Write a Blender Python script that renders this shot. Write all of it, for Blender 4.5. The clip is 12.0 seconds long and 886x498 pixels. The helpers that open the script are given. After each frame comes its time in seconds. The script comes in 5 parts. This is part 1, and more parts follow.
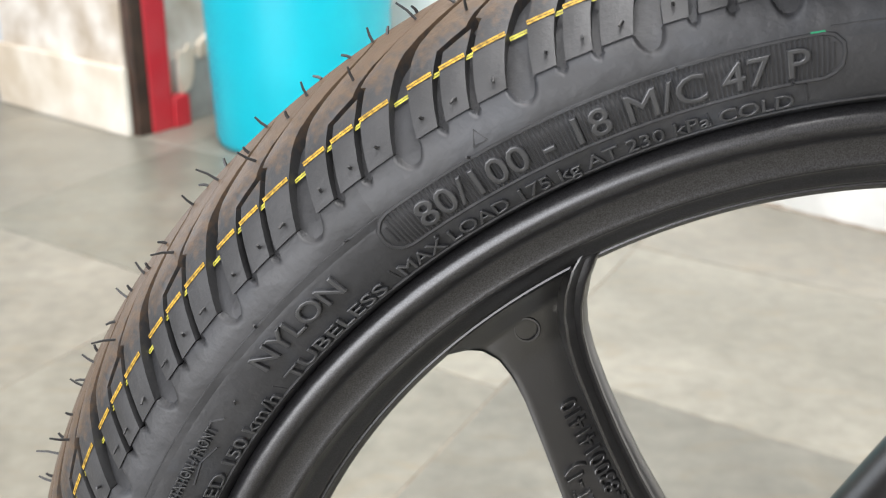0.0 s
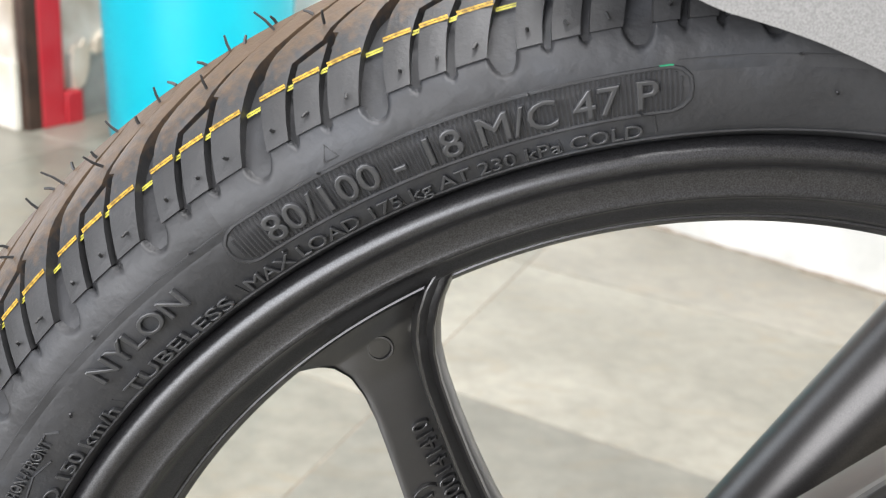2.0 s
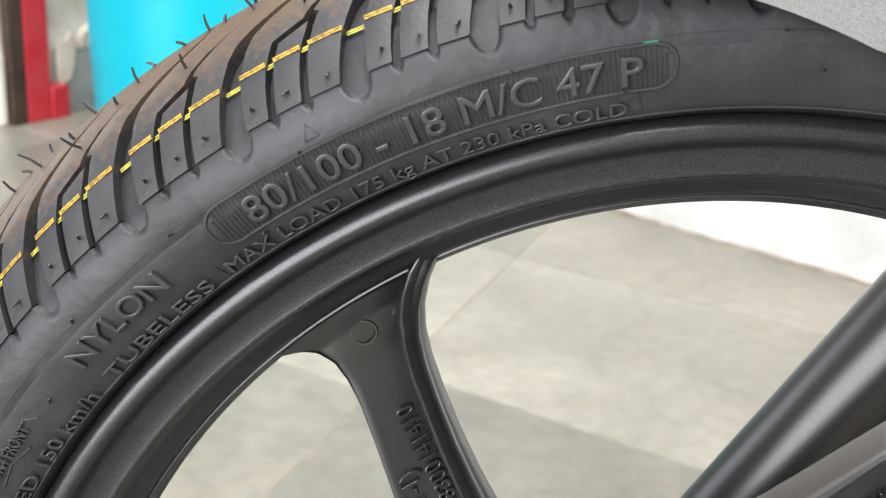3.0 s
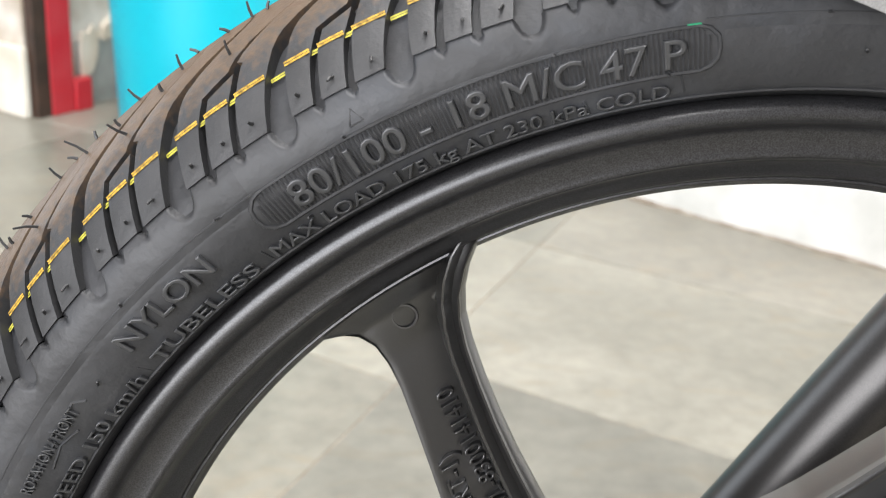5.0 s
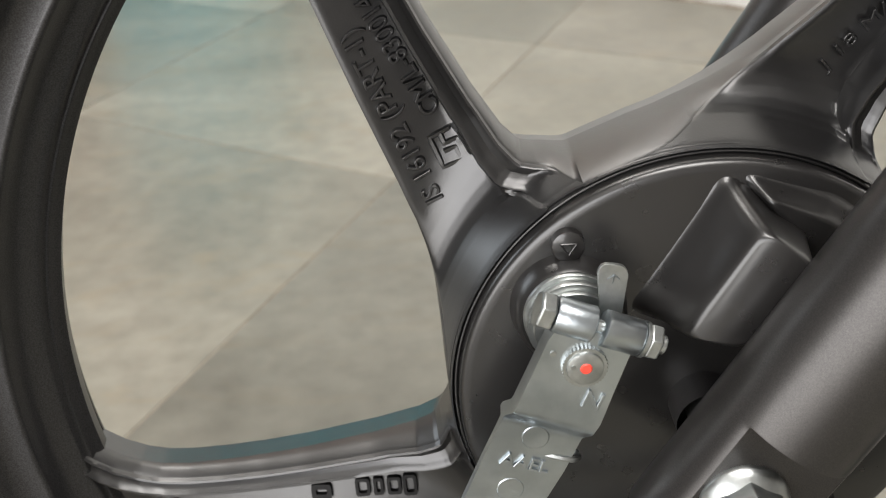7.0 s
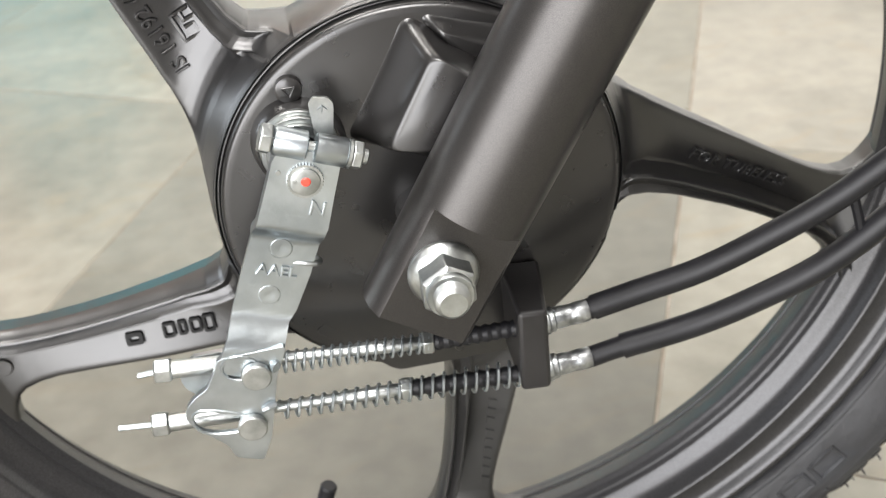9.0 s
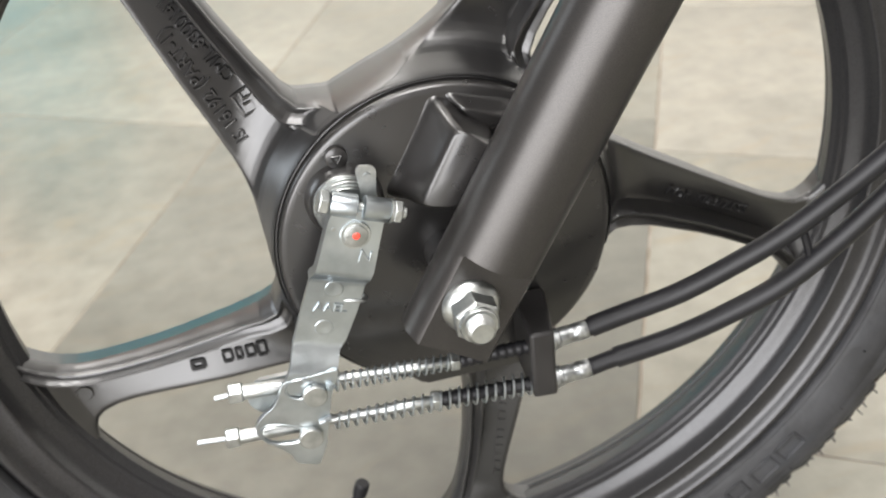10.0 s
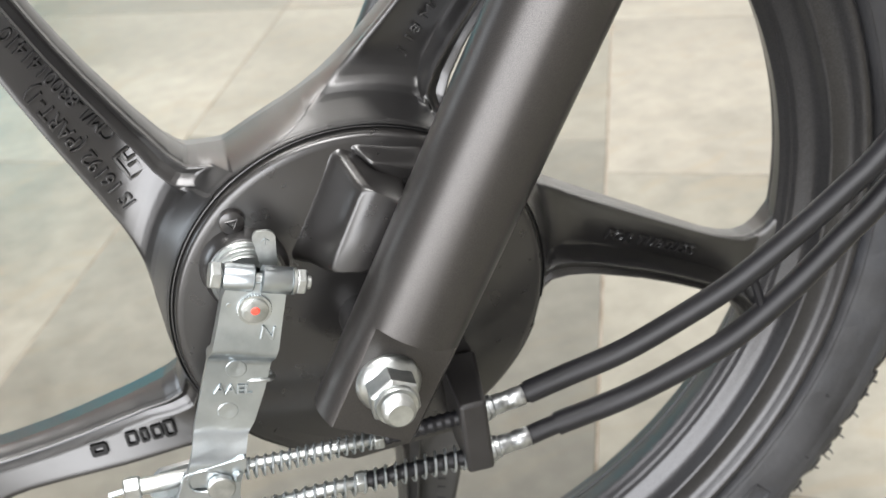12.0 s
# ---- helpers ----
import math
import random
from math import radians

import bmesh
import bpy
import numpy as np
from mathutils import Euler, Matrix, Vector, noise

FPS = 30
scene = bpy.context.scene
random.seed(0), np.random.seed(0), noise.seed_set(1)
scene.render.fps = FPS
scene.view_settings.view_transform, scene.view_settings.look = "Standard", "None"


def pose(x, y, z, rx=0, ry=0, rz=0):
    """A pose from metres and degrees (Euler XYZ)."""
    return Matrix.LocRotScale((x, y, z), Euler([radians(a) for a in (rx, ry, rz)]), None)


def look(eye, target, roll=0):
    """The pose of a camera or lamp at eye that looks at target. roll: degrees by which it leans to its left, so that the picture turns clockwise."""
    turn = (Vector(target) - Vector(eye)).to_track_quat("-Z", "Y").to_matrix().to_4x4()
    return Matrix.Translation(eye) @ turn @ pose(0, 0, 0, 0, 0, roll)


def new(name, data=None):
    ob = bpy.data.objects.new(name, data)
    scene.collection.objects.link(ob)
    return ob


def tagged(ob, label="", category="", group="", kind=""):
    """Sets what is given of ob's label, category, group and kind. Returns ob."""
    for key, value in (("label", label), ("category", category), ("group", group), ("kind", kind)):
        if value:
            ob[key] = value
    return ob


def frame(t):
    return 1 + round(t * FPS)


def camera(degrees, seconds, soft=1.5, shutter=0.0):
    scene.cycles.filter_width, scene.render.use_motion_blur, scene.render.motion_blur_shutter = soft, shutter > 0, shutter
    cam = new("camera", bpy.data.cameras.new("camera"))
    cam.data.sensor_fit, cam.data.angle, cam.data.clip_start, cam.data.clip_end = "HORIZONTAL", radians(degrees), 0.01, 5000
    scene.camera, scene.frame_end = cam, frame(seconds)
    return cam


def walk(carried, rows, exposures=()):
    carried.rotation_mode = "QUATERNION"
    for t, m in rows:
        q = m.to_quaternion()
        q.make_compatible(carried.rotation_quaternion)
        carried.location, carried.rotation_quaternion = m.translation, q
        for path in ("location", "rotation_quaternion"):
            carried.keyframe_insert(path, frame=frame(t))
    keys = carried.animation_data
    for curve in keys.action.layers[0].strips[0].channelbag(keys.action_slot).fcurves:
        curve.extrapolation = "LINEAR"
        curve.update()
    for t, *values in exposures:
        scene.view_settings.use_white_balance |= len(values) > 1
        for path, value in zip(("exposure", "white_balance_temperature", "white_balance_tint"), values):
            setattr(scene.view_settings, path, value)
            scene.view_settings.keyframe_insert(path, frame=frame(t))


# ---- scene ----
cam = camera(44.1, 12.0, soft=1.1)
cam.data.dof.use_dof = True
cam.data.dof.focus_distance = 0.335
cam.data.dof.aperture_fstop = 20.0
# seconds, eye (metres), turn (degrees)
PATH = [
    (0.0, -0.1284, -0.2953, 0.6081, 69.90, 0.12, 3.40),
    (0.5, -0.1247, -0.2863, 0.6044, 70.48, -1.26, 2.09),
    (1.0, -0.1283, -0.2854, 0.6074, 70.70, -2.46, 1.18),
    (1.5, -0.1195, -0.2820, 0.5934, 70.05, -3.35, 0.08),
    (2.0, -0.1139, -0.2909, 0.6094, 70.59, -3.66, -0.70),
    (2.5, -0.1118, -0.2888, 0.6071, 70.52, -3.75, -1.10),
    (4.3, -0.1127, -0.2892, 0.6017, 70.15, -3.19, -1.52),
    (4.5, -0.1159, -0.2891, 0.6021, 70.12, -3.18, -1.00),
    (5.0, -0.1186, -0.2918, 0.6029, 69.87, -3.05, -0.47),
    (5.5, -0.1369, -0.2753, 0.5742, 68.29, -2.46, 0.89),
    (6.0, -0.1194, -0.2930, 0.5457, 68.23, -0.93, -0.63),
    (6.5, -0.0821, -0.2986, 0.5192, 65.62, 0.86, -2.12),
    (6.7, -0.0801, -0.2942, 0.5140, 64.45, 1.70, -1.73),
    (8.3, -0.0637, -0.2972, 0.4268, 60.39, 5.99, -4.35),
    (8.5, -0.0508, -0.3029, 0.4227, 61.00, 6.13, -5.30),
    (9.0, -0.0343, -0.3808, 0.5007, 59.23, 6.17, -9.57),
    (9.5, -0.0543, -0.4495, 0.5642, 58.83, 6.24, -11.84),
    (10.0, -0.0619, -0.4364, 0.5621, 58.44, 6.92, -12.05),
    (10.5, -0.0560, -0.4229, 0.5531, 57.80, 7.44, -12.24),
    (11.0, -0.0561, -0.4094, 0.5513, 57.93, 7.90, -12.14),
    (11.5, -0.0453, -0.4018, 0.5543, 58.71, 8.04, -13.10),
    (12.0, -0.0306, -0.3911, 0.5517, 58.84, 8.19, -14.80),
]
EXPOSURE = [(0.0, 0.26, 6450, 10), (1.0, 0.42, 6400, 10), (2.5, 0.40, 6400, 10), (5.0, 0.36, 6450, 10), (5.5, 0.26, 6550, 10), (6.0, -0.26, 6700, 10), (6.5, -0.38, 6750, 10), (6.8, -0.36, 6750, 10), (8.3, 0.31, 6650, 10), (9.0, 0.30, 6650, 10), (9.5, 0.12, 6700, 10), (10.0, 0.26, 6650, 10), (10.5, 0.32, 6600, 10), (12.0, 0.36, 6550, 10)]
walk(cam, [(t, pose(x, y, z, rx, ry, rz)) for t, x, y, z, rx, ry, rz in PATH], EXPOSURE)

# ---------------------------------------------------------------- light
world = bpy.data.worlds.new("sky")
scene.world = world
world.use_nodes = True
sky = world.node_tree.nodes.new("ShaderNodeTexSky")
sky.sky_type, sky.sun_disc = "NISHITA", False
sky.sun_elevation, sky.sun_rotation = radians(42), radians(150)
background = world.node_tree.nodes["Background"]
world.node_tree.links.new(sky.outputs[0], background.inputs[0])
background.inputs[1].default_value = 0.1

AXLE = 0.3029          # height of the wheel's axle
MID = 0.032            # the wheel's middle plane
WALL_P = Vector((0.2474, 1.7386, 0.0))       # a point of the far wall's foot
WALL_D = Vector((0.737, -0.676, 0.0))     # along the far wall
WALL_N = Vector((-0.676, -0.737, 0.0))    # from the far wall into the room
ROOM = (-3.3, 3.5, 4.4, 3.1)              # from, to along the wall; depth; height


ADDED_ROOFLIGHT = (1.50, 1.95)                  # the added wide rooflight's middle: along the wall, off the wall
ADDED_BACKLIGHT = (-0.60, 0.75)                  # the added narrow rooflight's middle, near the far wall


def in_room(s, d, z=0.0):
    """A place by the way along the far wall, the way off it, and the height."""
    return WALL_P + WALL_D * s + WALL_N * d + Vector((0, 0, z))


def opening_light(name, s, d, z, toward, width, height, watts, colour):
    data = bpy.data.lights.new(name, "AREA")
    data.shape, data.size, data.size_y, data.energy, data.color = "RECTANGLE", width, height, watts, colour
    ob = new(name, data)
    eye = in_room(s, d, z)
    ob.matrix_world = look(eye, eye + toward)
    return ob


# unseen openings, assumed; place and power tuned to the highlights
opening_light("daylight_shutter", 1.40, 4.36, 1.24, -WALL_N + Vector((0, 0, -0.01)), 3.3, 2.3, 170.0, (0.985, 0.98, 1.0))
opening_light("daylight_side", -3.26, 2.4, 1.6, WALL_D + Vector((0, 0, -0.15)), 2.0, 1.9, 40.0, (0.88, 0.94, 1.0))
# two overhead lamps added in an unseen ceiling, to brighten faces that look up
opening_light("added_rooflight_lamp", ADDED_ROOFLIGHT[0], ADDED_ROOFLIGHT[1], 3.12, WALL_N * 0.001 - Vector((0, 0, 1)), 1.7, 1.1, 100.0, (1.0, 0.985, 0.975))
opening_light("added_back_rooflight_lamp", ADDED_BACKLIGHT[0], ADDED_BACKLIGHT[1], 3.12, WALL_N * 0.001 - Vector((0, 0, 1)), 1.4, 0.7, 42.0, (1.0, 0.975, 0.95))


# ---------------------------------------------------------------- materials
def material(name, colour, rough, metal=0.0, vary=0.0, scale=40.0, bump=0.0, bump_scale=200.0, other=None, spec=0.5, rough_vary=0.0, coat=0.0):
    m = bpy.data.materials.new(name)
    m.use_nodes = True
    nt = m.node_tree
    b = nt.nodes["Principled BSDF"]
    b.inputs["Roughness"].default_value = rough
    b.inputs["Metallic"].default_value = metal
    b.inputs["Specular IOR Level"].default_value = spec
    b.inputs["Coat Weight"].default_value = coat
    b.inputs["Coat Roughness"].default_value = 0.25
    tc = nt.nodes.new("ShaderNodeTexCoord")
    n1 = nt.nodes.new("ShaderNodeTexNoise")
    n1.inputs["Scale"].default_value, n1.inputs["Detail"].default_value = scale, 6.0
    nt.links.new(tc.outputs["Object"], n1.inputs["Vector"])
    ramp = nt.nodes.new("ShaderNodeValToRGB")
    ramp.color_ramp.elements[0].position, ramp.color_ramp.elements[1].position = 0.35, 0.68
    lo = tuple(c * (1 - vary) for c in colour)
    hi = other if other else tuple(min(1.0, c * (1 + vary)) for c in colour)
    ramp.color_ramp.elements[0].color, ramp.color_ramp.elements[1].color = (*lo, 1), (*hi, 1)
    nt.links.new(n1.outputs[0], ramp.inputs[0])
    nt.links.new(ramp.outputs[0], b.inputs["Base Color"])
    if rough_vary:
        mr = nt.nodes.new("ShaderNodeMapRange")
        mr.inputs[3].default_value, mr.inputs[4].default_value = rough - rough_vary, rough + rough_vary
        n3 = nt.nodes.new("ShaderNodeTexNoise")
        n3.inputs["Scale"].default_value, n3.inputs["Detail"].default_value = scale * 2.3, 4.0
        nt.links.new(tc.outputs["Object"], n3.inputs["Vector"])
        nt.links.new(n3.outputs[0], mr.inputs[0])
        nt.links.new(mr.outputs[0], b.inputs["Roughness"])
    if bump:
        n2 = nt.nodes.new("ShaderNodeTexNoise")
        n2.inputs["Scale"].default_value, n2.inputs["Detail"].default_value = bump_scale, 3.0
        nt.links.new(tc.outputs["Object"], n2.inputs["Vector"])
        bp = nt.nodes.new("ShaderNodeBump")
        bp.inputs["Strength"].default_value, bp.inputs["Distance"].default_value = bump, 0.25 / bump_scale
        nt.links.new(n2.outputs[0], bp.inputs["Height"])
        nt.links.new(bp.outputs[0], b.inputs["Normal"])
    return m


def tread_material():
    """Rubber whose crown carries brown road dust."""
    m = material("tread_rubber", (0.0245, 0.0245, 0.0255), 0.50, 0, 0.28, 60, 0.45, 700)
    nt = m.node_tree
    b = nt.nodes["Principled BSDF"]
    ramp = next(n for n in nt.nodes if n.type == "VALTORGB")
    tc = next(n for n in nt.nodes if n.type == "TEX_COORD")
    mul = nt.nodes.new("ShaderNodeVectorMath")
    mul.operation = "MULTIPLY"
    mul.inputs[1].default_value = (1, 0, 1)
    nt.links.new(tc.outputs["Object"], mul.inputs[0])
    length = nt.nodes.new("ShaderNodeVectorMath")
    length.operation = "LENGTH"
    nt.links.new(mul.outputs[0], length.inputs[0])
    noise_n = nt.nodes.new("ShaderNodeTexNoise")
    noise_n.inputs["Scale"].default_value, noise_n.inputs["Detail"].default_value = 420.0, 12.0
    nt.links.new(tc.outputs["Object"], noise_n.inputs["Vector"])
    wob = nt.nodes.new("ShaderNodeMath")
    wob.operation = "MULTIPLY_ADD"
    wob.inputs[1].default_value, wob.inputs[2].default_value = 0.020, -0.010
    nt.links.new(noise_n.outputs[0], wob.inputs[0])
    add = nt.nodes.new("ShaderNodeMath")
    add.operation = "ADD"
    nt.links.new(length.outputs["Value"], add.inputs[0])
    nt.links.new(wob.outputs[0], add.inputs[1])
    rng = nt.nodes.new("ShaderNodeMapRange")
    rng.inputs[1].default_value, rng.inputs[2].default_value, rng.inputs[4].default_value = 0.2910, 0.2985, 0.85
    nt.links.new(add.outputs[0], rng.inputs[0])
    mix = nt.nodes.new("ShaderNodeMix")
    mix.data_type = "RGBA"
    mix.inputs["B"].default_value = (0.084, 0.053, 0.030, 1)
    nt.links.new(rng.outputs[0], mix.inputs["Factor"])
    nt.links.new(ramp.outputs[0], mix.inputs["A"])
    nt.links.new(mix.outputs["Result"], b.inputs["Base Color"])
    return m




def rubber():
    """Sidewall rubber: near black, with bluish bloom in smears, a wavy skin and fine grain."""
    m = material("tyre_rubber", (0.0225, 0.0226, 0.0238), 0.50, 0, 0.30, 18, 0.25, 900, (0.039, 0.0395, 0.0420), 0.37, 0.08)
    nt = m.node_tree
    b = nt.nodes["Principled BSDF"]
    ramp = next(n for n in nt.nodes if n.type == "VALTORGB")
    grain = next(n for n in nt.nodes if n.type == "BUMP")
    tc = next(n for n in nt.nodes if n.type == "TEX_COORD")
    smear = nt.nodes.new("ShaderNodeTexNoise")
    smear.inputs["Scale"].default_value, smear.inputs["Detail"].default_value, smear.inputs["Distortion"].default_value = 26.0, 5.0, 1.4
    nt.links.new(tc.outputs["Object"], smear.inputs["Vector"])
    part_of = nt.nodes.new("ShaderNodeMapRange")
    part_of.inputs[1].default_value, part_of.inputs[2].default_value, part_of.inputs[4].default_value = 0.52, 0.74, 0.45
    nt.links.new(smear.outputs[0], part_of.inputs[0])
    mix = nt.nodes.new("ShaderNodeMix")
    mix.data_type = "RGBA"
    mix.inputs["B"].default_value = (0.044, 0.048, 0.056, 1)
    nt.links.new(part_of.outputs[0], mix.inputs["Factor"])
    nt.links.new(ramp.outputs[0], mix.inputs["A"])
    nt.links.new(mix.outputs["Result"], b.inputs["Base Color"])
    wave = nt.nodes.new("ShaderNodeTexNoise")
    wave.inputs["Scale"].default_value, wave.inputs["Detail"].default_value = 75.0, 4.0
    nt.links.new(tc.outputs["Object"], wave.inputs["Vector"])
    skin = nt.nodes.new("ShaderNodeBump")
    skin.inputs["Strength"].default_value, skin.inputs["Distance"].default_value = 0.55, 0.0022
    nt.links.new(wave.outputs[0], skin.inputs["Height"])
    nt.links.new(skin.outputs[0], grain.inputs["Normal"])
    return m


RUBBER = rubber()
# lighter, glossier copy of the rubber, so raised letters stand out
LETTER = material("lighter_rubber_lettering", (0.030, 0.031, 0.0335), 0.42, 0, 0.2, 40, 0.10, 900, (0.042, 0.043, 0.046), 0.75, 0.06)
TREAD = tread_material()
SATIN = material("satin_black_alloy", (0.0066, 0.0063, 0.0064), 0.345, 0, 0.15, 60, 0.12, 1300, None, 1.0, 0.03, 0.15)
RIMBLACK = material("grained_black_rim", (0.014, 0.0139, 0.0147), 0.31, 0.40, 0.45, 2200, 0.24, 2200, (0.046, 0.0455, 0.0485), 0.9, 0.04)
PLATE = material("black_brake_plate", (0.0125, 0.0118, 0.0115), 0.28, 0, 0.08, 45, 0.03, 900, None, 0.85, 0.02)
FORK = material("graphite_fork", (0.060, 0.0575, 0.0565), 0.33, 0.75, 0.22, 3600, 0.14, 3600, (0.080, 0.0755, 0.072), 0.5, 0.04)
ZINC = material("zinc_plate", (0.40, 0.44, 0.465), 0.32, 1.0, 0.14, 45, 0.14, 700, (0.54, 0.585, 0.605), 0.5, 0.08)
BRIGHT = material("bright_zinc", (0.42, 0.44, 0.435), 0.36, 1.0, 0.14, 160, 0.14, 500, (0.55, 0.57, 0.56), 0.5, 0.09)
CRIMP = material("crimped_zinc", (0.34, 0.355, 0.36), 0.38, 1.0, 0.35, 300, 0.55, 260, (0.55, 0.57, 0.575), 0.5, 0.10)
CABLE = material("black_cable_sheath", (0.0075, 0.0075, 0.0090), 0.44, 0, 0.2, 60, 0.06, 500, None, 0.35)
BLACK = material("matt_black_bracket", (0.016, 0.015, 0.015), 0.42, 0, 0.2, 60, 0.15, 900)
YELLOW = material("yellow_paint", (0.33, 0.19, 0.010), 0.60, 0, 0.55, 700, 0.3, 900, (0.47, 0.29, 0.025))
LIME = material("lime_paint", (0.34, 0.31, 0.03), 0.60, 0, 0.4, 500, 0.2, 900, (0.46, 0.42, 0.05))
RED = material("red_dot", (0.85, 0.08, 0.05), 0.45, 0, 0.1, 300)
GREY = material("silver_grey_paint", (0.22, 0.217, 0.212), 0.5, 0.15, 0.2, 1700, 0.12, 1700)
STEEL = material("cable_wire", (0.54, 0.585, 0.61), 0.34, 1.0, 0.15, 200)
# dull copy of the satin black: shade of the cast marks put into the colour
MARKS = material("shade_dulled_mark", (0.007, 0.0068, 0.0066), 0.5, 0, 0.2, 300, 0, 200, None, 0.2)
PLASTER = material("lime_washed_plaster", (0.80, 0.79, 0.76), 0.75, 0, 0.05, 5, 0.3, 60, (0.84, 0.83, 0.80))
SKIRT = material("pale_marble_skirting", (0.58, 0.58, 0.55), 0.45, 0, 0.10, 9, 0.1, 80, (0.70, 0.69, 0.66))
CREAM = material("stained_cream_plinth", (0.66, 0.56, 0.43), 0.6, 0, 0.12, 7, 0.2, 60, (0.82, 0.77, 0.68))
DADO = material("grey_cement_dado", (0.36, 0.37, 0.35), 0.7, 0, 0.2, 12, 0.3, 80)
REDP = material("red_gloss_paint", (0.62, 0.03, 0.045), 0.4, 0, 0.15, 14, 0.1, 60, (0.55, 0.05, 0.06))
# shade in the gap beside the red post, put in as dark brown
GAP_BROWN = material("dark_gap_brown", (0.055, 0.030, 0.020), 0.6, 0, 0.3, 20, 0.3, 90)
CYAN = material("cyan_plastic", (0.0, 0.42, 0.54), 0.40, 0, 0.06, 4, 0.05, 30, (0.0, 0.48, 0.60))
STUBWASH = material("stained_lime_wash", (0.50, 0.42, 0.33), 0.75, 0, 0.12, 9, 0.3, 60, (0.76, 0.72, 0.66))
PALE = material("pale_painted_panel", (0.62, 0.66, 0.70), 0.5, 0, 0.05, 6)
MORTAR = material("joint_mortar", (0.30, 0.235, 0.175), 0.9, 0, 0.35, 30, 0.3, 200, (0.36, 0.32, 0.27))
# grey for the unseen walls, darkened to keep reflections in the metal dark
GREYWALL = material("dimmed_unseen_plaster", (0.21, 0.20, 0.19), 0.8, 0, 0.15, 5, 0.3, 60)
CEIL = material("white_ceiling", (0.8, 0.79, 0.77), 0.8, 0, 0.03, 4, 0.1, 60)


def stone(name, a, b, c):
    """Polished grey-green limestone: cloudy, with pale veins and small stains; slabs differ a little."""
    m = bpy.data.materials.new(name)
    m.use_nodes = True
    nt = m.node_tree
    p = nt.nodes["Principled BSDF"]
    tc = nt.nodes.new("ShaderNodeTexCoord")
    info = nt.nodes.new("ShaderNodeObjectInfo")
    shift = nt.nodes.new("ShaderNodeVectorMath")
    shift.operation = "MULTIPLY_ADD"
    shift.inputs[1].default_value = (1, 1, 1)
    nt.links.new(tc.outputs["Object"], shift.inputs[0])
    nt.links.new(info.outputs["Random"], shift.inputs[2])
    big = nt.nodes.new("ShaderNodeTexNoise")
    big.inputs["Scale"].default_value, big.inputs["Detail"].default_value, big.inputs["Distortion"].default_value = 3.2, 7.0, 0.7
    nt.links.new(shift.outputs[0], big.inputs["Vector"])
    ramp = nt.nodes.new("ShaderNodeValToRGB")
    e = ramp.color_ramp.elements
    e[0].position, e[0].color = 0.34, (*a, 1)
    e[1].position, e[1].color = 0.66, (*c, 1)
    e.new(0.5).color = (*b, 1)
    nt.links.new(big.outputs[0], ramp.inputs[0])
    fine = nt.nodes.new("ShaderNodeTexNoise")
    fine.inputs["Scale"].default_value, fine.inputs["Detail"].default_value = 38.0, 8.0
    nt.links.new(shift.outputs[0], fine.inputs["Vector"])
    fr = nt.nodes.new("ShaderNodeMapRange")
    fr.inputs[1].default_value, fr.inputs[2].default_value, fr.inputs[3].default_value, fr.inputs[4].default_value = 0.3, 0.7, 0.84, 1.13
    nt.links.new(fine.outputs[0], fr.inputs[0])
    tone = nt.nodes.new("ShaderNodeMapRange")
    tone.inputs[3].default_value, tone.inputs[4].default_value = 0.92, 1.08
    nt.links.new(info.outputs["Random"], tone.inputs[0])
    both = nt.nodes.new("ShaderNodeMath")
    both.operation = "MULTIPLY"
    nt.links.new(fr.outputs[0], both.inputs[0])
    nt.links.new(tone.outputs[0], both.inputs[1])
    mul = nt.nodes.new("ShaderNodeVectorMath")
    mul.operation = "SCALE"
    nt.links.new(ramp.outputs[0], mul.inputs[0])
    nt.links.new(both.outputs[0], mul.inputs["Scale"])
    # rusty stains soaked into the stone, in streaks
    stretch = nt.nodes.new("ShaderNodeMapping")
    stretch.inputs["Rotation"].default_value = (0, 0, 0.57)
    stretch.inputs["Scale"].default_value = (1.0, 2.6, 1.0)
    nt.links.new(shift.outputs[0], stretch.inputs["Vector"])
    rust = nt.nodes.new("ShaderNodeTexNoise")
    rust.inputs["Scale"].default_value, rust.inputs["Detail"].default_value, rust.inputs["Distortion"].default_value = 7.0, 6.0, 1.8
    nt.links.new(stretch.outputs[0], rust.inputs["Vector"])
    amount = nt.nodes.new("ShaderNodeMapRange")
    amount.inputs[1].default_value, amount.inputs[2].default_value, amount.inputs[4].default_value = 0.54, 0.74, 0.55
    nt.links.new(rust.outputs[0], amount.inputs[0])
    stained = nt.nodes.new("ShaderNodeMix")
    stained.data_type = "RGBA"
    stained.inputs["B"].default_value = (b[0] * 1.06, b[1] * 0.92, b[2] * 0.76, 1)
    nt.links.new(amount.outputs[0], stained.inputs["Factor"])
    nt.links.new(mul.outputs[0], stained.inputs["A"])
    nt.links.new(stained.outputs["Result"], p.inputs["Base Color"])
    rr = nt.nodes.new("ShaderNodeMapRange")
    rr.inputs[3].default_value, rr.inputs[4].default_value = 0.26, 0.44
    nt.links.new(fine.outputs[0], rr.inputs[0])
    nt.links.new(rr.outputs[0], p.inputs["Roughness"])
    bp = nt.nodes.new("ShaderNodeBump")
    bp.inputs["Strength"].default_value, bp.inputs["Distance"].default_value = 0.08, 0.002
    nt.links.new(big.outputs[0], bp.inputs["Height"])
    nt.links.new(bp.outputs[0], p.inputs["Normal"])
    return m


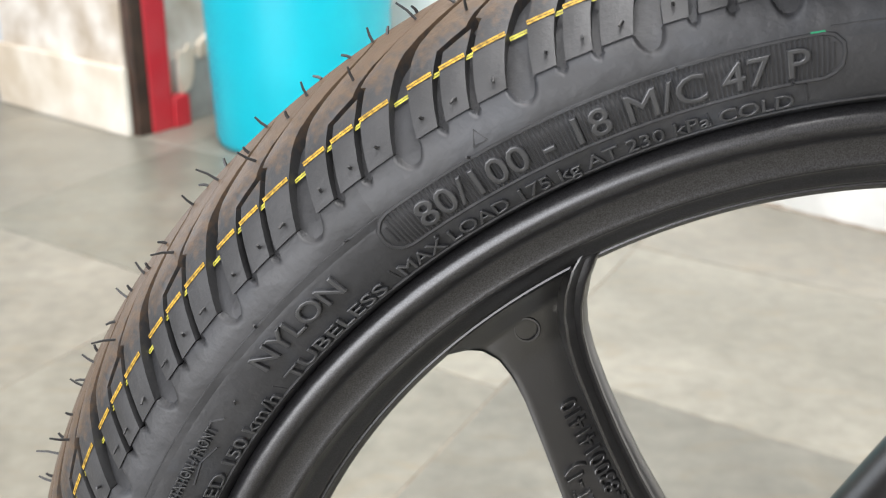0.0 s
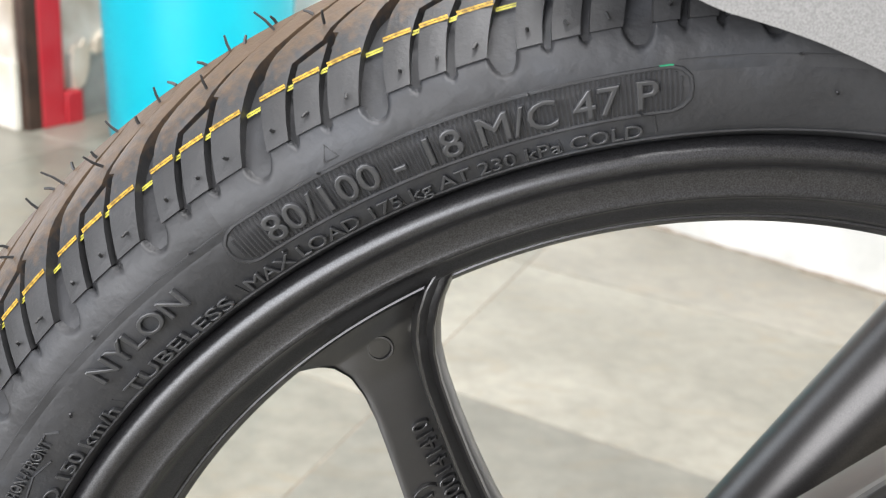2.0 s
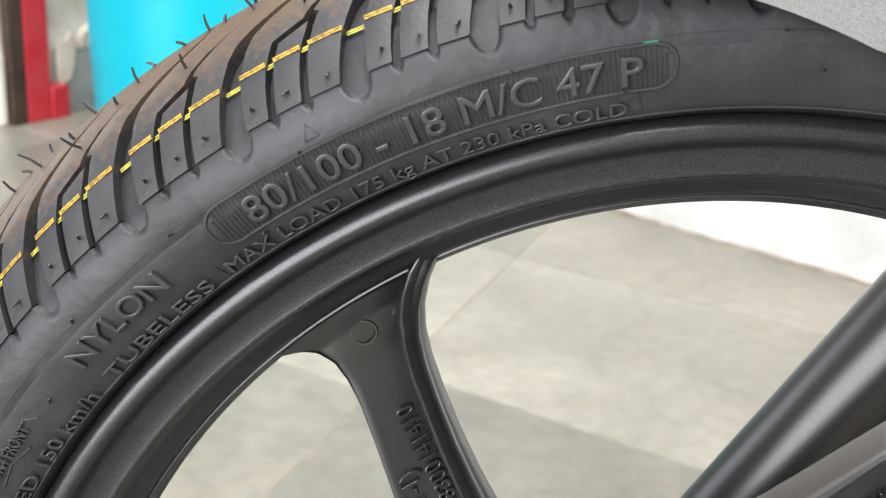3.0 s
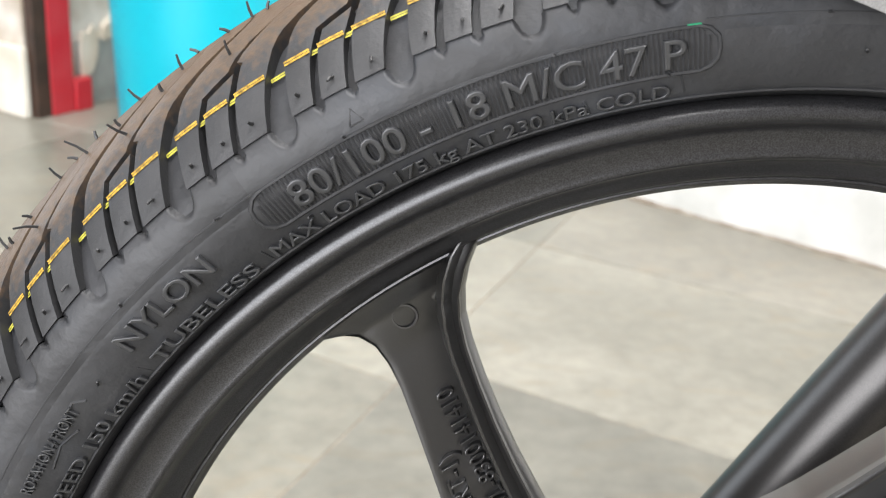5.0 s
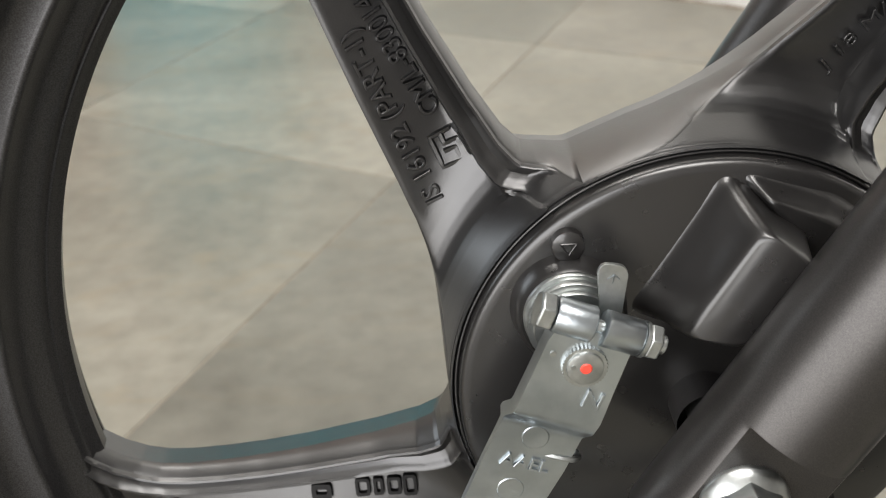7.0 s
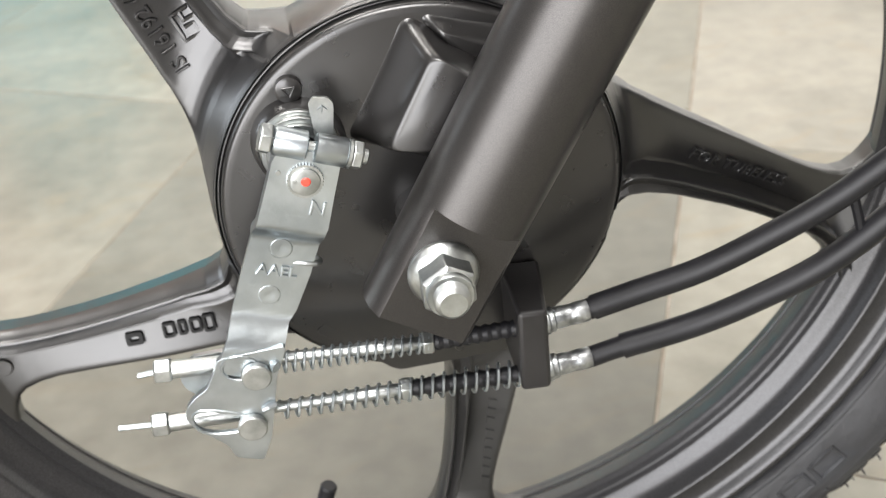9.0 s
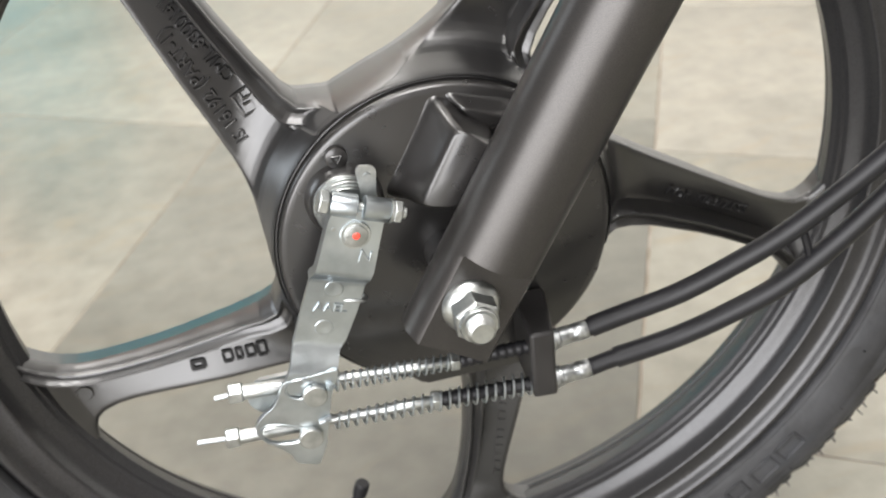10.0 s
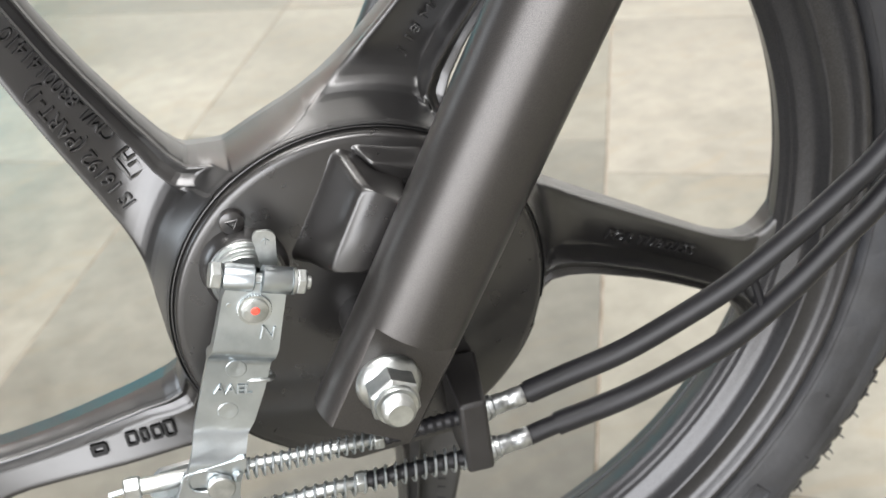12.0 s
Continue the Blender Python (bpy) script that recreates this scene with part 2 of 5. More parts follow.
STONE_PALE = stone("pale_limestone", (0.203, 0.190, 0.155), (0.239, 0.224, 0.186), (0.280, 0.262, 0.218))
# the soft floor shadow behind the wheel, put into a darker stone
STONE_SHADOW = stone("shadow_toned_limestone", (0.113, 0.110, 0.091), (0.136, 0.132, 0.109), (0.165, 0.160, 0.133))
STONE_MID = stone("grey_limestone", (0.186, 0.177, 0.144), (0.217, 0.206, 0.169), (0.255, 0.242, 0.200))
STONE_DARK = stone("green_grey_limestone", (0.169, 0.163, 0.133), (0.195, 0.188, 0.155), (0.230, 0.220, 0.182))


# ---------------------------------------------------------------- mesh helpers
def mesh_of(name, bm, mat, sharp=35.0):
    bmesh.ops.recalc_face_normals(bm, faces=bm.faces)
    me = bpy.data.meshes.new(name)
    bm.to_mesh(me)
    bm.free()
    me.materials.append(mat)
    me.polygons.foreach_set("use_smooth", [True] * len(me.polygons))
    if sharp < 180:
        me.set_sharp_from_angle(angle=radians(sharp))
    return me


def part(name, bm, mat, parent, label="", sharp=35.0, bevel=0.0):
    """One mesh under a thing or under a part, in the parent's own axes."""
    ob = new(name, bm if isinstance(bm, bpy.types.Mesh) else mesh_of(name, bm, mat, sharp))
    ob.parent = parent
    if label:
        tagged(ob, label)
    if bevel:
        mod = ob.modifiers.new("edge", "BEVEL")
        mod.width, mod.segments, mod.limit_method, mod.angle_limit = bevel, 3, "ANGLE", radians(38)
    return ob


def ring_grid(bm, rings, closed=True, wrap=True):
    """Skin rows of points into quads; wrap: the rows close on the first row; closed: each row is a loop."""
    rows = [[bm.verts.new(p) for p in r] for r in rings]
    n = len(rows)
    for i in range(n if wrap else n - 1):
        a, b = rows[i], rows[(i + 1) % n]
        m = len(a)
        for j in range(m if closed else m - 1):
            k = (j + 1) % m
            bm.faces.new((a[j], a[k], b[k], b[j]))
    return rows


def lathe(profile, steps=64, centre=(0.0, 0.0), bm=None, closed=False):
    """Turn (radius, y) round an axis along y through centre (x, z)."""
    bm = bm or bmesh.new()
    rings = []
    for i in range(steps):
        a = 2 * math.pi * i / steps
        rings.append([(centre[0] + r * math.cos(a), y, centre[1] + r * math.sin(a)) for r, y in profile])
    ring_grid(bm, rings, closed=closed, wrap=True)
    bmesh.ops.remove_doubles(bm, verts=bm.verts, dist=1e-6)
    return bm


def frame_of(direction):
    d = Vector(direction).normalized()
    side = d.cross(Vector((0, 1, 0)))
    if side.length < 1e-3:
        side = d.cross(Vector((1, 0, 0)))
    side.normalize()
    return d, side, side.cross(d).normalized()


def tube(points, radius, sides=10, bm=None, caps=True, radii=None):
    """A round rod along a line of points."""
    bm = bm or bmesh.new()
    pts = [Vector(p) for p in points]
    rings = []
    for i, p in enumerate(pts):
        d = pts[min(i + 1, len(pts) - 1)] - pts[max(i - 1, 0)]
        d, s, u = frame_of(d)
        r = radii[i] if radii else radius
        rings.append([p + (s * math.cos(a) + u * math.sin(a)) * r for a in [2 * math.pi * k / sides for k in range(sides)]])
    rows = ring_grid(bm, rings, closed=True, wrap=False)
    if caps:
        bm.faces.new(rows[0][::-1])
        bm.faces.new(rows[-1])
    return bm


def turned(points_r, start, end, sides=24, bm=None):
    """A turned piece from start to end: (share of the way, radius)."""
    a, b = Vector(start), Vector(end)
    return tube([a + (b - a) * f for f, _ in points_r], 0, sides, bm, True, [r for _, r in points_r])


def catmull(points, per=8):
    out = []
    p = [Vector(q) for q in points]
    for i in range(len(p) - 1):
        a, b, c, d = p[max(i - 1, 0)], p[i], p[i + 1], p[min(i + 2, len(p) - 1)]
        for k in range(per):
            t = k / per
            out.append(0.5 * ((2 * b) + (c - a) * t + (2 * a - 5 * b + 4 * c - d) * t * t + (3 * b - a - 3 * c + d) * t ** 3))
    out.append(p[-1])
    return out


def interp(x, table):
    xs = [a for a, _ in table]
    return float(np.interp(x, xs, [b for _, b in table]))


def slab(outline, y_front, y_back, holes=(), bm=None):
    """A flat plate cut from (x, z) outlines, front and back at y; y may be a function of (x, z)."""
    bm = bm or bmesh.new()
    front = y_front if callable(y_front) else (lambda x, z: y_front)
    back = y_back if callable(y_back) else (lambda x, z: y_back)
    sub = bmesh.new()
    edges = []
    loops = []
    for loop in (outline, *holes):
        vs = [sub.verts.new((x, 0, z)) for x, z in loop]
        loops.append(len(vs))
        edges += [sub.edges.new((vs[i], vs[(i + 1) % len(vs)])) for i in range(len(vs))]
    bmesh.ops.triangle_fill(sub, edges=edges, use_beauty=True, use_dissolve=False)
    sub.verts.ensure_lookup_table()
    flat = [tuple(v.co) for v in sub.verts]
    faces = [[v.index for v in f.verts] for f in sub.faces]
    sub.free()
    a = [bm.verts.new((x, front(x, z), z)) for x, _, z in flat]
    b = [bm.verts.new((x, back(x, z), z)) for x, _, z in flat]
    for f in faces:
        bm.faces.new([a[i] for i in f])
        bm.faces.new([b[i] for i in reversed(f)])
    base = 0
    for n in loops:
        for i in range(n):
            j = (i + 1) % n
            bm.faces.new((a[base + i], b[base + i], b[base + j], a[base + j]))
        base += n
    return bm


def box(bm, centre, size, turn=None):
    m = Matrix.Translation(centre) @ (turn.to_4x4() if turn else Matrix.Identity(4)) @ Matrix.Diagonal((*size, 1))
    bmesh.ops.create_cube(bm, size=1.0, matrix=m)
    return bm


def rounded(points, radius, per=5):
    """Round the corners of a closed outline."""
    out = []
    n = len(points)
    for i in range(n):
        p, a, b = Vector(points[i]), Vector(points[i - 1]), Vector(points[(i + 1) % n])
        r = min(radius, (a - p).length * 0.45, (b - p).length * 0.45)
        q0, q1 = p + (a - p).normalized() * r, p + (b - p).normalized() * r
        for k in range(per + 1):
            t = k / per
            out.append(tuple((1 - t) ** 2 * q0 + 2 * t * (1 - t) * p + t * t * q1))
    return out


def hex_prism(start, end, flats, bm=None, chamfer=0.12):
    """A six-sided nut between two points, with chamfered ends."""
    r = flats / 2 / math.cos(math.pi / 6)
    return tube([Vector(start).lerp(Vector(end), f) for f in (0, chamfer, 1 - chamfer, 1)], r, 6, bm, True, [r * 0.88, r, r, r * 0.88])


def letters(text, height, depth, width=None, bold=0.0):
    """The mesh of a line of writing in the built-in font: x along the line, y up, z out of the page."""
    cu = bpy.data.curves.new("writing", "FONT")
    cu.body, cu.size, cu.extrude, cu.resolution_u, cu.offset = text, 1.0, 0.5, 3, bold - 0.012
    cu.bevel_depth, cu.bevel_resolution = 0.030, 1
    ob = new("writing", cu)
    bpy.context.view_layer.update()
    me = bpy.data.meshes.new_from_object(ob.evaluated_get(bpy.context.evaluated_depsgraph_get()))
    bpy.data.objects.remove(ob)
    bpy.data.curves.remove(cu)
    bm = bmesh.new()
    bm.from_mesh(me)
    bpy.data.meshes.remove(me)
    xs = [v.co.x for v in bm.verts]
    x0, x1 = min(xs), max(xs)
    k = height / 0.7
    kx = width / (x1 - x0) if width else k
    for v in bm.verts:
        top = min(1.0, max(0.0, (v.co.z + 0.5)))
        edge = max(0.0, abs(v.co.z) - 0.5) / 0.030 * 0.25
        v.co = Vector(((v.co.x - x0) * kx, v.co.y * k, (top * 0.75 + edge) * depth))
    return bm


# ---------------------------------------------------------------- the motorcycle's front end
motorcycle = new("motorcycle")
motorcycle.location = (0, MID, 0)
tagged(motorcycle, "motorcycle front end with black alloy wheel, drum brake and new tyre", "motorcycle")
HUB_PLACE = Vector((0, -MID, AXLE))


def bike_part(name, bm, mat, label="", sharp=35.0, bevel=0.0):
    """A part of the motorcycle in the wheel's axes: the axle is the origin, y points away from the brake plate's side."""
    ob = part(name, bm, mat, motorcycle, label, sharp, bevel)
    ob.location = HUB_PLACE
    return ob


# --- tyre: the carcass with bare sidewalls, the tread laid on it in pieces
SIDE = [(0.2385, 0.0110), (0.2404, 0.0085), (0.2421, 0.0055), (0.2433, 0.0022), (0.2440, 0.0002), (0.2447, -0.0009), (0.2470, -0.0022), (0.2505, -0.0040),
        (0.2560, -0.0062), (0.2620, -0.0076), (0.2680, -0.0074), (0.2722, -0.0062), (0.2752, -0.0042)]      # the sidewall's outer skin
UNDER = SIDE[:10] + [(0.2655, -0.0070), (0.2690, -0.0050), (0.2722, -0.0034), (0.2752, -0.0010)]        # the carcass below the shoulder's skin
BASE = [(0.2772, 0.0010), (0.2830, 0.0072), (0.2908, 0.0155), (0.2954, 0.0238), (0.2978, MID)]
TOP = [(0.2766, -0.0046), (0.2806, -0.0010), (0.2868, 0.0046), (0.2957, 0.0138), (0.3004, 0.0228), (0.3027, MID)]
near_side = UNDER + BASE
carcass = near_side + [(r, 2 * MID - y) for r, y in reversed(near_side[:-1])]
tyre = bike_part("tyre", lathe(carcass, 256), RUBBER, "new black tubeless tyre with moulded lettering", 60)


def side_y(r):
    return interp(r, SIDE[2:] + [(0.2775, -0.0018)])


TOP_S = [1.0, 0.889, 0.716, 0.440, 0.210, 0.0]      # 1 at the shoulder's end, 0 at the crown


def tread_point(s, angle, lift=0.0, mirror=False):
    """A point of the tread: s from crown (0) to shoulder (1), angle in degrees, lift along the surface's normal."""
    r = float(np.interp(s, TOP_S[::-1], [p[0] for p in TOP][::-1]))
    y = float(np.interp(s, TOP_S[::-1], [p[1] for p in TOP][::-1]))
    tilt = radians(90 - 78 * s)
    r, y = r + lift * math.sin(tilt), y - lift * math.cos(tilt)
    if mirror:
        y = 2 * MID - y
    a = radians(angle)
    return Vector((r * math.cos(a), y, r * math.sin(a)))


PITCHES = 48
PITCH = 360.0 / PITCHES
BIG = [(0.0, 0.0), (0.1, 1.2), (0.2, 2.4), (0.3, 4.4), (0.4, 5.7), (0.505, 6.6), (0.667, 7.5), (0.85, 8.1), (1.02, 8.45)]     # the wide groove's way over the tread


def big_edge(s):
    return interp(s, BIG)


def half_gap(s):
    return interp(s, [(0.0, 0.03), (0.06, 0.12), (0.18, 0.34), (0.3, 0.46), (0.5, 0.56), (0.667, 0.64), (1.0, 0.84)])


def piece_edges(kind, s):
    """Left and right bounds in degrees past the wide groove, going down the angle."""
    g = big_edge(s)
    line_a, line_b, upper = 2.50, 4.60, 4.10
    thin = interp(s, [(0.0, 0.02), (0.24, 0.03), (0.32, 0.22), (1.0, 0.27)])
    hook = min(1.0, max(0.0, (0.535 - s) / 0.06))          # the slanting cut that joins the two thin grooves
    if kind == 0:
        return g - half_gap(s), g - line_a - (upper - line_a) * hook + thin
    if kind == 1:
        return g - line_a - thin, g - line_b + thin
    return g - line_b + (line_b - upper) * min(1.0, max(0.0, (0.47 - s) / 0.02)) - thin, g - PITCH + half_gap(s)


def tread_piece(kind, mirror=False, bm=None, turn=0.0):
    """A raised piece of tread with its walls."""
    bm = bm or bmesh.new()
    ways = [0.56, 0.68, 0.78, 0.90, 1.0] if kind == 1 else [0.0, 0.08, 0.16, 0.24, 0.32, 0.40, 0.45, 0.475, 0.505, 0.535, 0.60, 0.70, 0.80, 0.90, 1.0]
    rows_n, cols = len(ways), 4
    top, low = [], []
    for i in range(rows_n):
        row_t, row_l = [], []
        for j in range(cols):
            w = j / (cols - 1)
            s = ways[i]
            if kind == 1 and i == 0:
                s = 0.565 - 0.055 * w
            l, r = piece_edges(kind, s)
            a = l + (r - l) * w + turn
            rim = 0.0004 if (j in (0, cols - 1) or i in (0, rows_n - 1)) and not (i == 0 and kind != 1) else 0.0
            row_t.append(bm.verts.new(tread_point(s, a, -rim, mirror)))
            row_l.append(bm.verts.new(tread_point(min(s, 1.0) + (0.012 if i == rows_n - 1 else 0), a, -0.0052, mirror)))
        top.append(row_t)
        low.append(row_l)
    for i in range(rows_n - 1):
        for j in range(cols - 1):
            bm.faces.new((top[i][j], top[i][j + 1], top[i + 1][j + 1], top[i + 1][j]))
        bm.faces.new((top[i][0], top[i + 1][0], low[i + 1][0], low[i][0]))
        bm.faces.new((top[i + 1][-1], top[i][-1], low[i][-1], low[i + 1][-1]))
    for j in range(cols - 1):
        bm.faces.new((top[-1][j], top[-1][j + 1], low[-1][j + 1], low[-1][j]))
        bm.faces.new((top[0][j + 1], top[0][j], low[0][j], low[0][j + 1]))
    return bm


def shoulder_piece(pitches=8, per=64, rows=12):
    """The sidewall's skin below the blocks, over some pitches; the grooves run out in it as rounded mouths."""
    bm = bmesh.new()
    skin = [(0.2763, -0.0034), (0.2752, -0.0044), (0.2736, -0.0055), (0.2722, -0.0063), (0.2700, -0.0071), (0.2680, -0.0075), (0.2655, -0.0077), (0.2630, -0.0074)]
    way = [0.0]
    for (r0, y0), (r1, y1) in zip(skin, skin[1:]):
        way.append(way[-1] + math.hypot(r1 - r0, y1 - y0))
    g = big_edge(1.0)
    mouths = [(g, 0.84, 0.0062), (g - 2.50, 0.30, 0.0026), (g - 4.60, 0.30, 0.0026)]
    grid = []
    for i in range(rows + 1):
        d = way[-1] * i / rows
        r, y = float(np.interp(d, way, [p[0] for p in skin])), float(np.interp(d, way, [p[1] for p in skin]))
        row = []
        for j in range(pitches * per + 1):
            a = g + PITCH * (j / per - 0.5)
            cut = 0.0
            for c, half, reach in mouths:
                off = abs((a - c + PITCH / 2) % PITCH - PITCH / 2)
                e = math.hypot(off / half, d / reach)
                cut = max(cut, min(1.0, max(0.0, (1.12 - e) / 0.3)))
            cut = cut * cut * (3 - 2 * cut)
            row.append(bm.verts.new(((r - 0.0012 * cut) * math.cos(radians(a)), y + 0.0026 * cut, (r - 0.0012 * cut) * math.sin(radians(a)))))
        grid.append(row)
    for a, b in zip(grid, grid[1:]):
        for j in range(len(a) - 1):
            bm.faces.new((a[j], a[j + 1], b[j + 1], b[j]))
    return bm


def strip_piece(s0, s1, a0, a1, lift=0.0002, sag=0.0, bm=None):
    """A painted stripe lying on the tread."""
    bm = bm or bmesh.new()
    rows = []
    for k in range(4):
        w = k / 3
        rows.append([bm.verts.new(tread_point(s, a0 + (a1 - a0) * w, lift - sag)) for s in (s0, s1)])
    for a, b in zip(rows, rows[1:]):
        bm.faces.new((a[0], a[1], b[1], b[0]))
    return bm


GROOVE_AT = 131.02 - big_edge(0.667)       # one wide groove crosses the painted line at this angle
S_LINE = 0.667


def spin(ob, degrees):
    """Turn a piece about the axle (angles grow from x to z)."""
    ob.rotation_euler = (0, -radians(degrees), 0)
    return ob


# --- rim, hub and spokes
RIM = [(0.2419, 0.0050), (0.2416, 0.0030), (0.2409, 0.0014), (0.2399, 0.0003), (0.2386, -0.0004), (0.2372, -0.0006), (0.2360, -0.0002), (0.2349, 0.0010), (0.2338, 0.0034), (0.2326, 0.0050), (0.2316, 0.0056), (0.2256, 0.0068), (0.2248, 0.0066), (0.2240, 0.0066), (0.2233, 0.0070), (0.2228, 0.0083), (0.2222, 0.0110),
       (0.2206, 0.0148), (0.2196, 0.0160), (0.2182, 0.0172), (0.2165, 0.0184), (0.2148, 0.0197), (0.2140, 0.0206), (0.2137, 0.0222), (0.2130, 0.0229), (0.2124, 0.0227), (0.2119, 0.0232), (0.2115, 0.0250), (0.2104, 0.0262), (0.2094, 0.0280), (0.2093, 0.0320)]
rim_profile = RIM[:-1] + [(r + (0.0018 if r < 0.2135 else 0.0), 2 * MID - y) for r, y in reversed(RIM[:-1])] + [(0.232, 2 * MID - 0.009), (0.228, MID), (0.232, 0.009)]
rim = bike_part("rim", lathe(rim_profile, 256, closed=True), RIMBLACK, "satin black cast alloy rim", 40)

HUBS = [(0.0758, 0.0042), (0.0762, 0.0100), (0.0760, 0.0250), (0.0700, 0.0300), (0.0560, 0.0340), (0.0440, 0.048), (0.030, 0.064), (0.018, 0.072), (0.0, 0.072)]
hub = bike_part("hub", lathe(HUBS, 128), SATIN, "black cast wheel hub", 40)

V_LEFT = [(0.040, 0.0700), (0.046, 0.0650), (0.052, 0.0605), (0.060, 0.0548), (0.068, 0.0498), (0.076, 0.0456), (0.085, 0.0417), (0.094, 0.0384), (0.107, 0.0345), (0.123, 0.0302), (0.140, 0.0255), (0.155, 0.0212), (0.170, 0.0170), (0.183, 0.0136), (0.192, 0.0122), (0.200, 0.0122), (0.2055, 0.0145), (0.2095, 0.0190), (0.2130, 0.0265), (0.2165, 0.040)]
V_RIGHT = [(0.040, -0.030), (0.060, -0.022), (0.072, -0.0160), (0.078, -0.0098), (0.082, -0.0056), (0.087, -0.0022), (0.092, -0.0004), (0.099, 0.0004), (0.115, -0.0008), (0.140, -0.0042), (0.155, -0.0070), (0.170, -0.0105), (0.183, -0.0142), (0.192, -0.0178), (0.199, -0.0222), (0.205, -0.0280), (0.210, -0.0350), (0.2140, -0.0440), (0.2165, -0.053)]
WEB = [(0.040, 0.0222), (0.101, 0.0222), (0.115, 0.0228), (0.135, 0.0236), (0.165, 0.0265), (0.190, 0.0288), (0.203, 0.0288), (0.209, 0.0262), (0.2165, 0.0235)]
RIDGE = [(0.040, 0.0060), (0.080, 0.0070), (0.095, 0.0100), (0.110, 0.0140), (0.140, 0.0165), (0.180, 0.0185), (0.200, 0.0195), (0.2165, 0.0185)]
# the hub's flank, by radius: it scoops down into the spokes
FLANK = [(0.040, -0.0040), (0.0787, -0.0040), (0.0795, -0.0028), (0.0803, -0.0012), (0.0811, 0.0006), (0.0819, 0.0030), (0.0828, 0.0058), (0.0838, 0.0088), (0.0850, 0.0122), (0.0866, 0.0155), (0.0888, 0.0188), (0.0916, 0.0217), (0.0950, 0.0243), (0.0995, 0.0270), (0.1050, 0.0298), (0.115, 0.036), (0.13, 0.05), (0.25, 0.2)]


RIDGE_IN = [(0.040, 0.022), (0.070, 0.0150), (0.080, 0.0115), (0.090, 0.0088), (0.110, 0.0070), (0.140, 0.0060), (0.170, 0.0055), (0.195, 0.0060), (0.2165, 0.0090)]


def spoke_bounds(u):
    return interp(u, V_LEFT) + interp(u, [(0.06, 0.0016), (0.10, 0.0027)]), interp(u, V_RIGHT) + 0.0018


CHANNEL = 0.0028        # width of the sloping wall between face and ridge


def soft_min(a, b, k):
    h = max(0.0, 1 - abs(a - b) / k)
    return min(a, b) - h * h * k / 4


def web_y(u, v=None):
    """Depth of a spoke's face; it falls away from one edge towards the ridge."""
    vl, vr = spoke_bounds(u)
    foot = vr + interp(u, RIDGE_IN) + CHANNEL
    f = 0.3 if v is None else min(1.0, max(0.0, (vl - v) / (vl - foot)))
    fall = interp(u, [(0.074, 0.0), (0.095, 0.0080), (0.15, 0.0090), (0.19, 0.0055), (0.205, 0.0015), (0.2165, 0.0)])
    deep = interp(u, WEB) + fall * (f - 0.22)
    if v is not None and v < foot:      # the channel's wall climbs to the ridge
        deep += (interp(u, RIDGE) + 0.0010 - deep) * min(1.0, (foot - v) / (CHANNEL - 0.0009))
    return soft_min(deep, interp(math.hypot(u, v if v is not None else 0.0), FLANK), 0.008)


SECTOR = math.pi * 2 / 5          # one spoke's share of the wheel
BARREL_R = 0.0803                 # the hub's flank between the spokes
SPOKE_R = ([0.0755, 0.0765, 0.0775, 0.0780, 0.0784, 0.0788, 0.0791, 0.0794, 0.0797] + [0.0800 + 0.00025 * i for i in range(28)] + [0.0870 + 0.0005 * i for i in range(18)]
           + [0.0960 + 0.001 * i for i in range(14)] + [0.110 + 0.0025 * i for i in range(33)] + [0.1925 + 0.001 * i for i in range(25)])


def edge_angles():
    """By radius, the angles at which a casting's left and right edges lie, eased into one another round the hub."""
    us = np.linspace(0.040, 0.2165, 1200)
    left = np.array([[u, spoke_bounds(u)[0]] for u in us])
    right = np.array([[u, spoke_bounds(u)[1]] for u in us])
    lr, la = np.hypot(left[:, 0], left[:, 1]), np.arctan2(left[:, 1], left[:, 0])
    rr, ra = np.hypot(right[:, 0], right[:, 1]), np.arctan2(right[:, 1], right[:, 0])
    lr = np.minimum.accumulate(lr[::-1])[::-1]
    lr = BARREL_R + (lr - lr[0]) * (0.2165 - BARREL_R) / (lr[-1] - lr[0]) + np.linspace(-1e-5, 0, len(lr))
    table = []
    corner = radians(-8.5)
    for r in SPOKE_R:
        lo, hi = float(np.interp(r, rr, ra)), float(np.interp(r, lr, la))
        if r <= BARREL_R + 1e-6:
            lo, hi = corner, corner + SECTOR
        elif r < 0.0900:
            lo = corner + (lo - corner) * ((r - BARREL_R) / (0.0900 - BARREL_R)) ** 0.42
        table.append((lo, hi))
    return table


EDGE_A = edge_angles()


def ridge_y(u, d):
    """Depth of the double ridge along a spoke's edge, by the way in from that edge."""
    rd, o = interp(u, RIDGE), interp(u, RIDGE_IN)
    return interp(d, [(0.0, rd + 0.0036), (0.0004, rd + 0.0017), (0.0011, rd + 0.0014), (0.0018, rd + 0.0022), (o * 0.48, rd + 0.0034), (o - 0.0014, rd + 0.0016), (o - 0.0006, rd + 0.0002), (o + 0.0003, rd), (o + 0.0009, rd + 0.0010)])


